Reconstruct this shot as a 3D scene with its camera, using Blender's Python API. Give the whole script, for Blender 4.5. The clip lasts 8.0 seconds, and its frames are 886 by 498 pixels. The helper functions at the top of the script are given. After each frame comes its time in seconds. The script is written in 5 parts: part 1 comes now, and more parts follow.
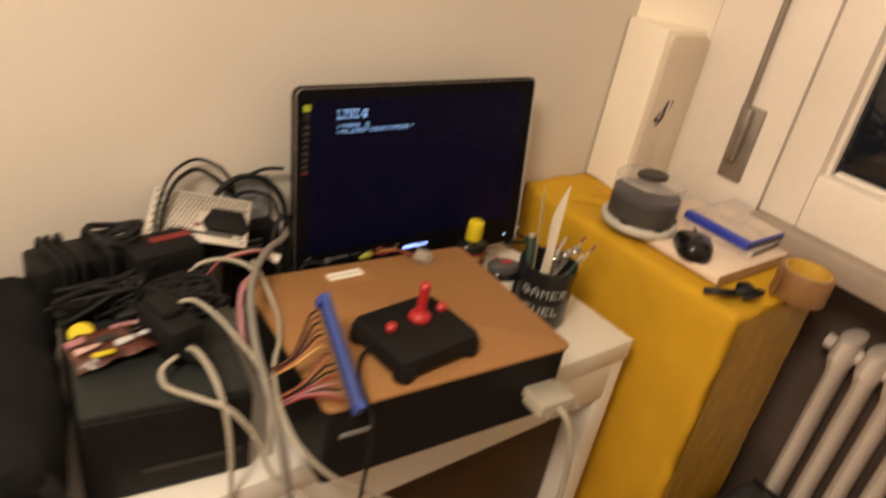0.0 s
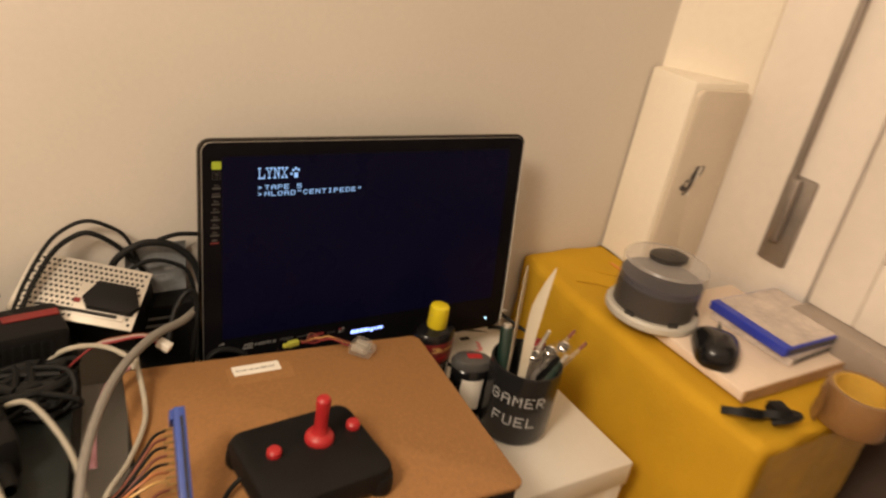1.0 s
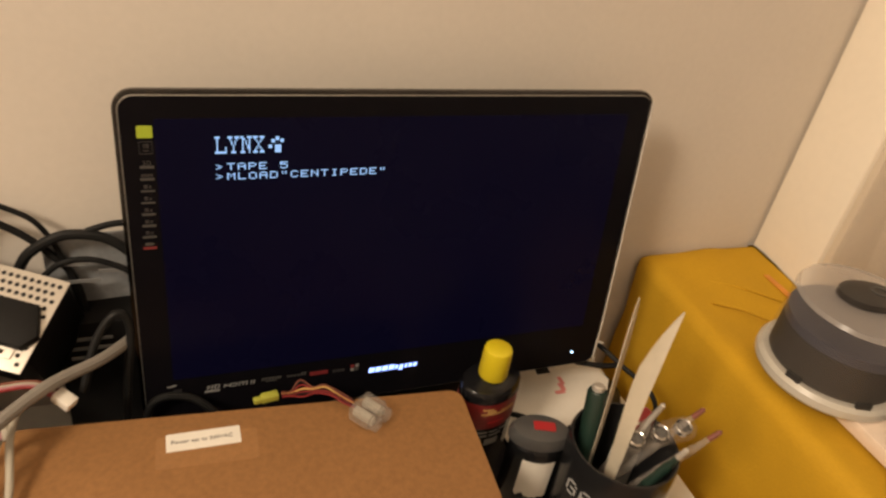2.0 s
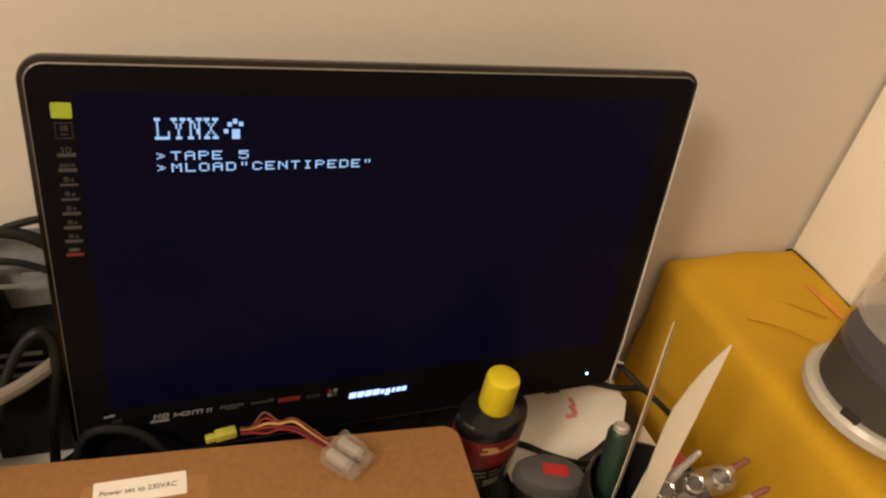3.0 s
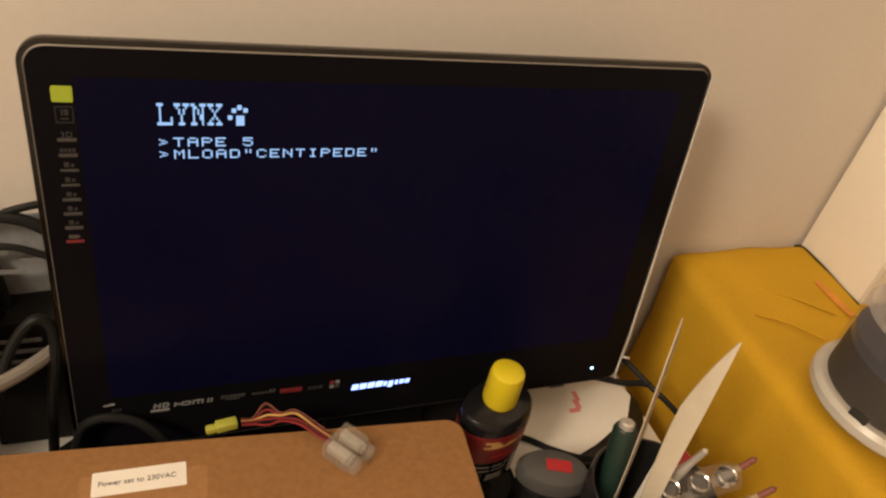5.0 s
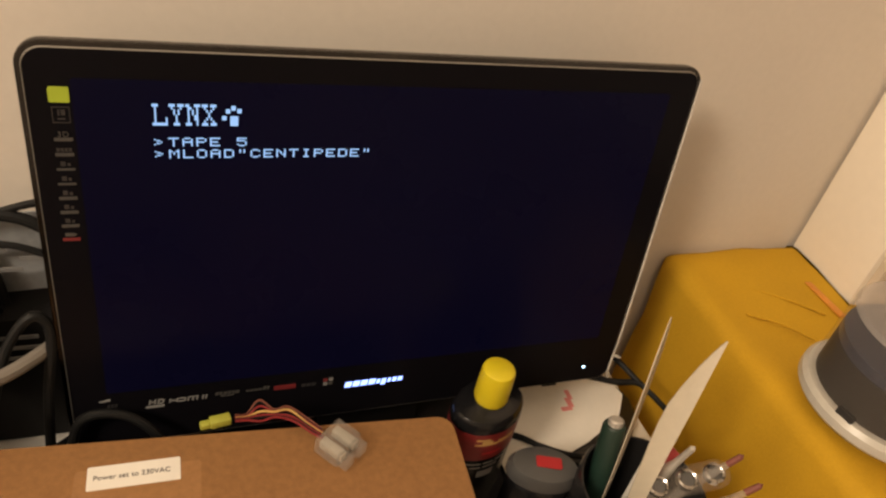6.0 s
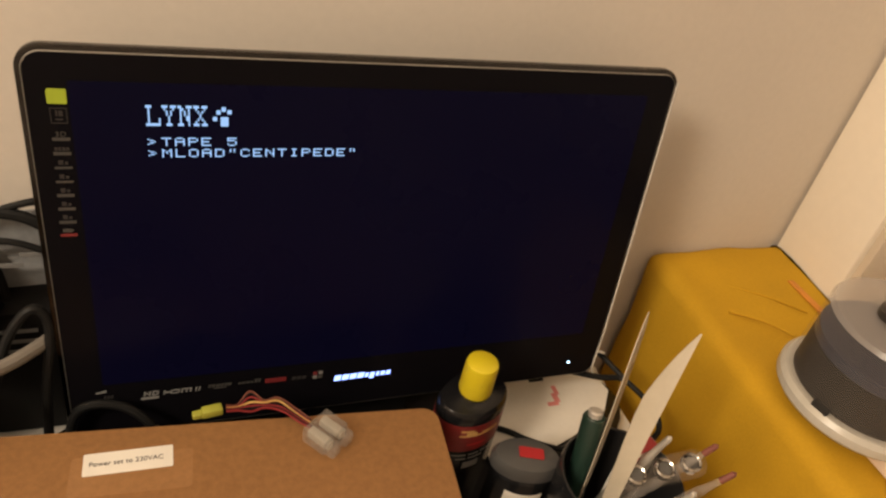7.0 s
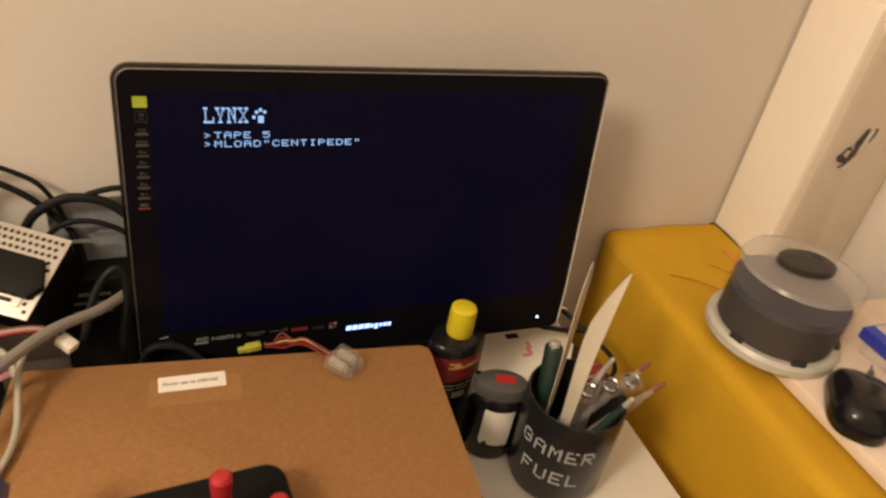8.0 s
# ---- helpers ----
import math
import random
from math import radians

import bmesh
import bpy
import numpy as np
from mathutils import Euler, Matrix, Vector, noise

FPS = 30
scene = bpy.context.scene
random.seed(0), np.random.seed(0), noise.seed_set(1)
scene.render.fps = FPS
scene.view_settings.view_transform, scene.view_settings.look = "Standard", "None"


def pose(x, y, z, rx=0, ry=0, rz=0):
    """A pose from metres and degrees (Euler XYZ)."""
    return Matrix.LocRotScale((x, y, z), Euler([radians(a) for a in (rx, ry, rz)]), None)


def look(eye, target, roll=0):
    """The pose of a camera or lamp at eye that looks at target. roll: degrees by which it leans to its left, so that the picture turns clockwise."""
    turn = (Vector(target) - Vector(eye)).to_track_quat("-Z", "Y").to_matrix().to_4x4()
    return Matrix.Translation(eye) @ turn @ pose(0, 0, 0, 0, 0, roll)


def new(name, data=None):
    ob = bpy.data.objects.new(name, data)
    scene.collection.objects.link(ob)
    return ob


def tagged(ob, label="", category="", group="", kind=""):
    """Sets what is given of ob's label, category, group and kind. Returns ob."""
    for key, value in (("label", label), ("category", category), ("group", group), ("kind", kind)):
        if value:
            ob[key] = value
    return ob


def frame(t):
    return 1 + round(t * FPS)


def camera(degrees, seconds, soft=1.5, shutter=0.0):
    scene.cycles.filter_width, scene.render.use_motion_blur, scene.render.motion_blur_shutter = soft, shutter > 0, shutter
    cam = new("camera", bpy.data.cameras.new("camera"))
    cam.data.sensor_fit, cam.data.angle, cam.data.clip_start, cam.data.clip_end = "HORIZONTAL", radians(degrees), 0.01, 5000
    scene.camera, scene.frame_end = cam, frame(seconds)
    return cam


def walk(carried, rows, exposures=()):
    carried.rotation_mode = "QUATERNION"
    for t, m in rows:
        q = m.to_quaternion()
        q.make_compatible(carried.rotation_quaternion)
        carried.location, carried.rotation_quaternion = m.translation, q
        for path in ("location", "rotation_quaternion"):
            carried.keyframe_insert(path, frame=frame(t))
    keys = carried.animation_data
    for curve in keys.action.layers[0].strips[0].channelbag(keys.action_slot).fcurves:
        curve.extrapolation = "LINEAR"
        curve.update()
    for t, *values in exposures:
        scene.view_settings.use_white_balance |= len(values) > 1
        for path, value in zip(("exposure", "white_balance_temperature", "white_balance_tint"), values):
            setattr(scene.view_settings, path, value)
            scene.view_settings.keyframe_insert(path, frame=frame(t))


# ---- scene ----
# The plan below is drawn in units of SIZE metres about the desk top, whose height is DESK.
SIZE, DESK = 1.17, 0.748


def spot(p):
    """A point of the plan, in metres."""
    return (p[0] * SIZE, p[1] * SIZE, DESK + (p[2] - DESK) * SIZE)


def sized(m, base=0.0):
    """A placing of the plan, in metres; base lifts what stands free of a parent."""
    m = m.copy()
    m.translation = m.translation * SIZE + Vector((0, 0, base))
    return m


LIFT = DESK * (1 - SIZE)
cam = camera(63.0, 8.0, soft=2.3, shutter=0.5)
PATH = [
    (0, (-0.58, -0.704, 1.312), (0.602, 0.604, 0.369), 11.20),
    (0.2, (-0.5108, -0.7136, 1.3148), (0.655, 0.6482, 0.4314), 11.50),
    (0.4, (-0.4596, -0.7182, 1.3166), (0.636, 0.7154, 0.4558), 11.00),
    (0.5, (-0.444, -0.705, 1.321), (0.63, 0.741, 0.454), 10.70),
    (0.6, (-0.4348, -0.7004, 1.32), (0.6298, 0.7542, 0.4592), 10.46),
    (0.8, (-0.4104, -0.6832, 1.311), (0.6784, 0.7606, 0.4666), 10.88),
    (1, (-0.362, -0.639, 1.295), (0.674, 0.837, 0.43), 10.80),
    (1.2, (-0.298, -0.594, 1.280), (0.657, 0.906, 0.391), 10.24),
    (1.5, (-0.203, -0.526, 1.257), (0.606, 1.025, 0.288), 9.40),
    (1.7, (-0.1862, -0.479, 1.25), (0.5386, 1.0745, 0.2168), 9.18),
    (2.8, (-0.144, -0.331, 1.211), (0.605, 1.103, 0.035), 12.80),
    (3, (-0.138, -0.333, 1.208), (0.575, 1.129, 0.045), 12.00),
    (3.5, (-0.139, -0.331, 1.209), (0.57, 1.124, 0.035), 12.50),
    (4, (-0.138, -0.326, 1.208), (0.571, 1.124, 0.027), 12.90),
    (4.5, (-0.138, -0.325, 1.204), (0.568, 1.119, 0.013), 12.90),
    (6, (-0.135, -0.332, 1.209), (0.571, 1.113, 0.02), 13.10),
    (6.5, (-0.133, -0.341, 1.211), (0.564, 1.113, 0.027), 12.80),
    (7, (-0.13, -0.351, 1.216), (0.569, 1.106, 0.039), 12.80),
    (7.5, (-0.127, -0.36, 1.219), (0.565, 1.103, 0.045), 12.30),
    (7.8, (-0.1546, -0.4284, 1.2394), (0.5554, 1.0538, 0.089), 11.46),
    (8, (-0.173, -0.474, 1.253), (0.549, 1.021, 0.139), 10.90),
]
walk(cam, [(t, look(spot(eye), spot(target), roll)) for t, eye, target, roll in PATH])

# ---- light: a warm ceiling lamp behind the viewer, night outside ----
world = bpy.data.worlds.new("night")
scene.world = world
world.use_nodes = True
world.node_tree.nodes["Background"].inputs[0].default_value = (0.010, 0.009, 0.009, 1)
world.node_tree.nodes["Background"].inputs[1].default_value = 1.0
lamp_data = bpy.data.lights.new("ceiling_lamp_light", "POINT")
lamp_data.shadow_soft_size = 0.20
lamp_data.energy, lamp_data.color = 104.0, (1.0, 0.82, 0.62)
lamp_light = new("ceiling_lamp_light", lamp_data)
lamp_light.location = spot((-1.12, -0.76, 1.97))
scene.view_settings.exposure = 0.0


# ---- materials ----
def mat(name, base, rough=0.5, metal=0.0, vary=0.12, scale=14.0, bump=0.12, fine=180.0, coat=0.0, spread=0.0, spec=0.5):
    m = bpy.data.materials.new(name)
    m.use_nodes = True
    nt = m.node_tree
    b = nt.nodes["Principled BSDF"]
    b.inputs["Metallic"].default_value = metal
    b.inputs["Coat Weight"].default_value = coat
    b.inputs["Specular IOR Level"].default_value = spec
    tc = nt.nodes.new("ShaderNodeTexCoord")
    n1 = nt.nodes.new("ShaderNodeTexNoise")
    n1.inputs["Scale"].default_value, n1.inputs["Detail"].default_value = scale, 6
    n2 = nt.nodes.new("ShaderNodeTexNoise")
    n2.inputs["Scale"].default_value, n2.inputs["Detail"].default_value = fine, 4
    add = nt.nodes.new("ShaderNodeMath")
    add.operation = "MULTIPLY_ADD"
    add.inputs[1].default_value = 0.45
    ramp = nt.nodes.new("ShaderNodeMapRange")
    ramp.inputs[1].default_value, ramp.inputs[2].default_value = 0.45, 1.0
    ramp.inputs[3].default_value, ramp.inputs[4].default_value = 1.0 - vary, 1.0 + vary
    mul = nt.nodes.new("ShaderNodeVectorMath")
    mul.operation = "SCALE"
    mul.inputs[0].default_value = base
    for n in (n1, n2):
        nt.links.new(tc.outputs["Object"], n.inputs["Vector"])
    nt.links.new(n2.outputs["Fac"], add.inputs[0])
    nt.links.new(n1.outputs["Fac"], add.inputs[2])
    nt.links.new(add.outputs[0], ramp.inputs[0])
    last = ramp.outputs[0]
    if spread:
        info = nt.nodes.new("ShaderNodeObjectInfo")
        r2 = nt.nodes.new("ShaderNodeMapRange")
        r2.inputs[3].default_value, r2.inputs[4].default_value = 1 - spread, 1 + spread
        nt.links.new(info.outputs["Random"], r2.inputs[0])
        both = nt.nodes.new("ShaderNodeMath")
        both.operation = "MULTIPLY"
        nt.links.new(last, both.inputs[0])
        nt.links.new(r2.outputs[0], both.inputs[1])
        last = both.outputs[0]
    nt.links.new(last, mul.inputs["Scale"])
    nt.links.new(mul.outputs[0], b.inputs["Base Color"])
    rr = nt.nodes.new("ShaderNodeMapRange")
    rr.inputs[3].default_value, rr.inputs[4].default_value = max(0.02, rough * 0.8), min(1.0, rough * 1.2)
    nt.links.new(n1.outputs["Fac"], rr.inputs[0])
    nt.links.new(rr.outputs[0], b.inputs["Roughness"])
    if bump:
        bp = nt.nodes.new("ShaderNodeBump")
        bp.inputs["Strength"].default_value, bp.inputs["Distance"].default_value = bump, 0.002
        nt.links.new(add.outputs[0], bp.inputs["Height"])
        nt.links.new(bp.outputs[0], b.inputs["Normal"])
    return m


def glow(name, colour, strength):
    m = bpy.data.materials.new(name)
    m.use_nodes = True
    b = m.node_tree.nodes["Principled BSDF"]
    b.inputs["Base Color"].default_value = (0.01, 0.01, 0.01, 1)
    b.inputs["Emission Color"].default_value = (*colour, 1)
    b.inputs["Emission Strength"].default_value = strength
    return m


def clear(name, colour, rough, ior=1.45, alpha=1.0):
    m = bpy.data.materials.new(name)
    m.use_nodes = True
    b = m.node_tree.nodes["Principled BSDF"]
    b.inputs["Base Color"].default_value = (*colour, 1)
    b.inputs["Roughness"].default_value = rough
    b.inputs["IOR"].default_value = ior
    b.inputs["Transmission Weight"].default_value = 1.0
    b.inputs["Alpha"].default_value = alpha
    return m


WALL = mat("wall_paint", (0.66, 0.60, 0.53), 0.85, vary=0.05, scale=3, bump=0.25, fine=140)
CREAM = mat("cream_paint", (0.80, 0.72, 0.60), 0.5, vary=0.04, scale=5, bump=0.12, fine=90)
BEIGE = mat("beige_plastic", (0.62, 0.53, 0.42), 0.45, vary=0.06, scale=9, bump=0.05)
SILLSHADE = mat("shaded_sill_paint", (0.34, 0.28, 0.235), 0.6, vary=0.14, scale=9, bump=0.2, fine=60)
WINPAINT = mat("window_paint", (0.80, 0.73, 0.66), 0.35, vary=0.05, scale=8, bump=0.15, fine=60)
CEIL = mat("ceiling_paint", (0.75, 0.72, 0.68), 0.9, vary=0.03, scale=3)
BROWNLID = mat("dark_brown_board", (0.050, 0.027, 0.012), 0.6, vary=0.2, scale=10, spec=0.2)
# dark brown that stands in for shade, in the niche and under the desk
NICHE = mat("shade_brown", (0.13, 0.092, 0.075), 0.6, vary=0.2, scale=8, spec=0.2)
FLOORM = mat("parquet", (0.22, 0.12, 0.06), 0.4, vary=0.25, scale=12, spread=0.2)
WHITELAM = mat("white_laminate", (0.72, 0.69, 0.64), 0.35, vary=0.04, scale=7, bump=0.04)
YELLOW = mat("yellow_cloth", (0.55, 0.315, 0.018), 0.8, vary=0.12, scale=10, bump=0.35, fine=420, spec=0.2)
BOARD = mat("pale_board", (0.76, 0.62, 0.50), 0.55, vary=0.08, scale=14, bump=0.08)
TAPEDSHADE = mat("shaded_tape_over_cloth", (0.36, 0.205, 0.026), 0.42, vary=0.22, scale=16, bump=0.5, fine=70)
BOARDEDGE = mat("raw_wood_edge", (0.42, 0.25, 0.12), 0.7, vary=0.2, scale=30)
HARDBOARD = mat("hardboard", (0.300, 0.150, 0.057), 0.65, vary=0.15, scale=230, bump=0.06, fine=800, spec=0.3)
GREYMATT = mat("dark_grey_matt", (0.045, 0.042, 0.043), 0.9, vary=0.3, scale=30, bump=0.4, fine=500, spec=0.1)
BAGCLOTH = mat("black_bag_cloth", (0.008, 0.0078, 0.008), 0.9, vary=0.3, scale=25, bump=0.4, fine=600, spec=0.1)
BLACKPL = mat("black_plastic", (0.009, 0.0085, 0.0085), 0.5, vary=0.2, scale=20, bump=0.15, fine=500, spec=0.14)
GLOSS = mat("gloss_black", (0.008, 0.008, 0.009), 0.2, vary=0.1, scale=10, bump=0.0, spec=0.35)
BEZEL = mat("bezel_black", (0.005, 0.0045, 0.006), 0.25, vary=0.1, scale=10, bump=0.0, spec=0.06)
SCREEN = mat("screen_glass", (0.002, 0.002, 0.004), 0.28, vary=0.1, scale=10, bump=0.0, spec=0.06)
SCREEN.node_tree.nodes["Principled BSDF"].inputs["Emission Color"].default_value = (0.13, 0.09, 0.8, 1)
SCREEN.node_tree.nodes["Principled BSDF"].inputs["Emission Strength"].default_value = 0.0075
SILVER = mat("silver_trim", (0.42, 0.40, 0.37), 0.3, metal=0.8, vary=0.1, scale=20, bump=0.0)
CASETOP = mat("grey_green_steel", (0.018, 0.021, 0.020), 0.42, vary=0.3, scale=9, bump=0.2, fine=300, spec=0.2)
CASEBLACK = mat("black_steel", (0.009, 0.0085, 0.0085), 0.5, vary=0.2, scale=12, bump=0.1, spec=0.12)
RED = mat("red_plastic", (0.38, 0.018, 0.022), 0.38, vary=0.08, scale=30, bump=0.03)
BLUE = mat("blue_plastic", (0.035, 0.07, 0.30), 0.4, vary=0.1, scale=30, bump=0.05)
YCAP = mat("yellow_plastic", (0.60, 0.485, 0.015), 0.4, vary=0.05, scale=30, bump=0.05)
LABELRED = mat("dark_red_label", (0.17, 0.014, 0.014), 0.4, vary=0.15, scale=40, bump=0.02)
KNOBPL = mat("dark_knob_plastic", (0.030, 0.026, 0.023), 0.45, vary=0.15, scale=30)
GREYPL = mat("grey_plastic", (0.065, 0.063, 0.062), 0.45, vary=0.1, scale=30)
PAPER = mat("white_paper", (0.74, 0.70, 0.63), 0.8, vary=0.05, scale=30, bump=0.08)
INK = mat("pale_ink", (0.45, 0.45, 0.46), 0.6, vary=0.05)
DARKINK = mat("dark_ink", (0.06, 0.05, 0.05), 0.7, vary=0.05)
PINKINK = mat("pink_ink", (0.72, 0.25, 0.24), 0.7, vary=0.1)
CABLEGREY = mat("grey_cable", (0.205, 0.187, 0.165), 0.5, vary=0.08, scale=30, bump=0.05)
CABLEWHITE = mat("beige_cable", (0.37, 0.335, 0.27), 0.5, vary=0.08, scale=30, bump=0.05)
CABLEBLACK = mat("black_cable", (0.009, 0.009, 0.009), 0.5, vary=0.1, scale=30, bump=0.05, spec=0.16)
PINKWIRE = mat("pink_wire", (0.36, 0.16, 0.18), 0.5, vary=0.1)
BROWNWIRE = mat("brown_wire", (0.17, 0.05, 0.03), 0.5, vary=0.1)
ORANGEWIRE = mat("orange_wire", (0.36, 0.13, 0.05), 0.5, vary=0.1)
REDWIRE = mat("red_wire", (0.20, 0.016, 0.018), 0.5, vary=0.1)
BRASSPIN = mat("brass_pin", (0.22, 0.14, 0.05), 0.4, metal=0.7, vary=0.2, scale=60)
STEEL = mat("zinc_steel", (0.62, 0.58, 0.52), 0.38, metal=0.55, vary=0.08, scale=18, bump=0.05)
HOLE = mat("dark_hole", (0.02, 0.018, 0.016), 0.8, vary=0.05)
HANDLE = mat("aged_metal", (0.30, 0.26, 0.23), 0.4, metal=0.6, vary=0.15, scale=25)
TAPE = mat("brown_tape", (0.24, 0.125, 0.048), 0.35, vary=0.12, scale=40, bump=0.05)
ORANGEMARK = mat("orange_strip", (0.62, 0.24, 0.03), 0.5, vary=0.2, scale=40)
TAPECORE = mat("tape_core", (0.62, 0.38, 0.06), 0.6, vary=0.1, scale=30)
DISC = mat("dark_discs", (0.014, 0.011, 0.009), 0.55, vary=0.3, scale=40, bump=0.1, spec=0.2)
TOPDISC = mat("blue_grey_disc", (0.032, 0.036, 0.062), 0.3, vary=0.1)
MILKY = mat("milky_plastic", (0.52, 0.49, 0.43), 0.3, vary=0.06, scale=60)
BLISTER = clear("clear_blister", (0.50, 0.45, 0.40), 0.12, 1.45, 0.22)
BLISTER.node_tree.nodes["Principled BSDF"].inputs["Transmission Weight"].default_value = 0.0
THINBLISTER = clear("thin_blister", (0.42, 0.36, 0.30), 0.08, 1.45, 0.09)
THINBLISTER.node_tree.nodes["Principled BSDF"].inputs["Transmission Weight"].default_value = 0.0
ACRYLIC = clear("acrylic_edge", (0.04, 0.035, 0.032), 0.12)
CHROME = mat("bright_metal", (0.55, 0.53, 0.50), 0.15, metal=1.0, vary=0.05, bump=0.0)
FOILPALE = mat("pale_film_and_glint", (0.55, 0.52, 0.48), 0.35, vary=0.15, scale=60)
GOLDPRINT = mat("gold_print", (0.50, 0.30, 0.10), 0.45, vary=0.15, scale=60)
LIMEPLUG = mat("yellow_green_plug", (0.34, 0.35, 0.05), 0.45, vary=0.1)
GLASS = clear("window_glass", (0.95, 0.96, 0.96), 0.02)
HAZE = clear("hazy_plastic", (0.42, 0.38, 0.34), 0.2, 1.45, 0.13)
HAZE.node_tree.nodes["Principled BSDF"].inputs["Transmission Weight"].default_value = 0.0
HAZETOP = clear("hazy_plastic_top", (0.48, 0.44, 0.41), 0.25, 1.45, 0.48)
HAZETOP.node_tree.nodes["Principled BSDF"].inputs["Transmission Weight"].default_value = 0.0
GREEN = mat("dark_green_plastic", (0.012, 0.030, 0.022), 0.35, vary=0.1)
LIME = mat("lime_sticker", (0.33, 0.42, 0.03), 0.5, vary=0.05)
BLUECASE = mat("blue_case", (0.03, 0.05, 0.42), 0.3, vary=0.08)
SLIP = mat("blue_grey_slip", (0.27, 0.28, 0.29), 0.6, vary=0.3, scale=35)
PALEPRINT = mat("printed_cover", (0.55, 0.47, 0.42), 0.4, vary=0.3, scale=35)
FOIL = mat("printed_foil", (0.075, 0.024, 0.016), 0.3, vary=0.5, scale=60, bump=0.6, fine=90)
FOILW = mat("pale_foil", (0.45, 0.30, 0.28), 0.3, vary=0.3, scale=50, bump=0.6, fine=90)
MUGM = mat("black_glaze", (0.012, 0.012, 0.013), 0.25, vary=0.1, scale=20, bump=0.02)
RADM = mat("radiator_enamel", (0.66, 0.58, 0.52), 0.4, vary=0.06, scale=12, bump=0.1)
TIPRED = mat("dull_red", (0.22, 0.075, 0.055), 0.5, vary=0.1)
MUGINK = mat("worn_pale_print", (0.36, 0.36, 0.36), 0.6, vary=0.2, scale=120)
STRIP = mat("cream_plastic", (0.52, 0.46, 0.36), 0.5, vary=0.08, scale=30)
PIXEL = glow("lit_pixels", (0.36, 0.60, 1.0), 1.0)
LOGOLIGHT = glow("lit_badge", (0.30, 0.42, 1.0), 3.0)
DIMINK = mat("dim_ink", (0.20, 0.20, 0.20), 0.6, vary=0.05)
LEDLIGHT = glow("power_light", (0.5, 0.75, 1.0), 4.0)
GREYPRINT = mat("grey_print", (0.054, 0.052, 0.050), 0.5, vary=0.1)
FAINTPRINT = mat("faint_print", (0.028, 0.026, 0.027), 0.5, vary=0.2, scale=200)
REDPRINT = mat("red_print", (0.16, 0.018, 0.020), 0.5, vary=0.1)


# ---- mesh helpers ----
def part(name, bm, material, parent=None, label="", smooth=True, m=None):
    me = bpy.data.meshes.new(name)
    bm.transform(Matrix.Scale(SIZE, 4))
    bm.normal_update()
    bm.to_mesh(me)
    bm.free()
    me.materials.append(material)
    if smooth:
        for p in me.polygons:
            p.use_smooth = True
        me.set_sharp_from_angle(angle=radians(35))
    ob = new(name, me)
    if parent is not None:
        ob.parent = parent
    ob.matrix_basis = sized(m if m is not None else Matrix.Identity(4), LIFT if parent is None else 0.0)
    if label:
        ob["label"] = label
    return ob


def thing(name, m, label, category, group="", kind=""):
    ob = new(name)
    ob.empty_display_size = 0.02
    ob.matrix_basis = sized(m, LIFT)
    return tagged(ob, label, category, group, kind)


def box(bm, c, s, bevel=0.0, m=None, seg=2):
    t = bmesh.new()
    bmesh.ops.create_cube(t, size=1.0, matrix=Matrix.LocRotScale(c, None, s))
    if bevel:
        bmesh.ops.bevel(t, geom=t.edges[:], offset=bevel, segments=seg, affect="EDGES", profile=0.5)
    if m is not None:
        t.transform(m)
    return join(bm, t)


def join(bm, t):
    tmp = bpy.data.meshes.new("tmp")
    t.to_mesh(tmp)
    t.free()
    bm.from_mesh(tmp)
    bpy.data.meshes.remove(tmp)
    return bm


def boxes(*items, bevel=0.0):
    bm = bmesh.new()
    for c, s in items:
        box(bm, c, s, bevel)
    return bm


def lathe(profile, seg=32, m=None):
    """A body turned about z from (radius, height) pairs."""
    bm = bmesh.new()
    rings = []
    for r, z in profile:
        if r < 1e-6:
            rings.append([bm.verts.new((0, 0, z))])
        else:
            rings.append([bm.verts.new((r * math.cos(a), r * math.sin(a), z)) for a in (2 * math.pi * i / seg for i in range(seg))])
    for a, b in zip(rings, rings[1:]):
        for i in range(seg):
            j = (i + 1) % seg
            if len(a) == 1 and len(b) == 1:
                continue
            if len(a) == 1:
                bm.faces.new((a[0], b[i], b[j]))
            elif len(b) == 1:
                bm.faces.new((a[i], a[j], b[0]))
            else:
                bm.faces.new((a[i], a[j], b[j], b[i]))
    bmesh.ops.recalc_face_normals(bm, faces=bm.faces[:])
    if m is not None:
        bm.transform(m)
    return bm


def smooth_path(points, steps=6):
    p = [Vector(q) for q in points]
    out = []
    for i in range(len(p) - 1):
        a, b, c, d = p[max(0, i - 1)], p[i], p[i + 1], p[min(len(p) - 1, i + 2)]
        for k in range(steps):
            t = k / steps
            out.append(0.5 * (2 * b + (c - a) * t + (2 * a - 5 * b + 4 * c - d) * t * t + (3 * b - a - 3 * c + d) * t ** 3))
    out.append(p[-1])
    return out


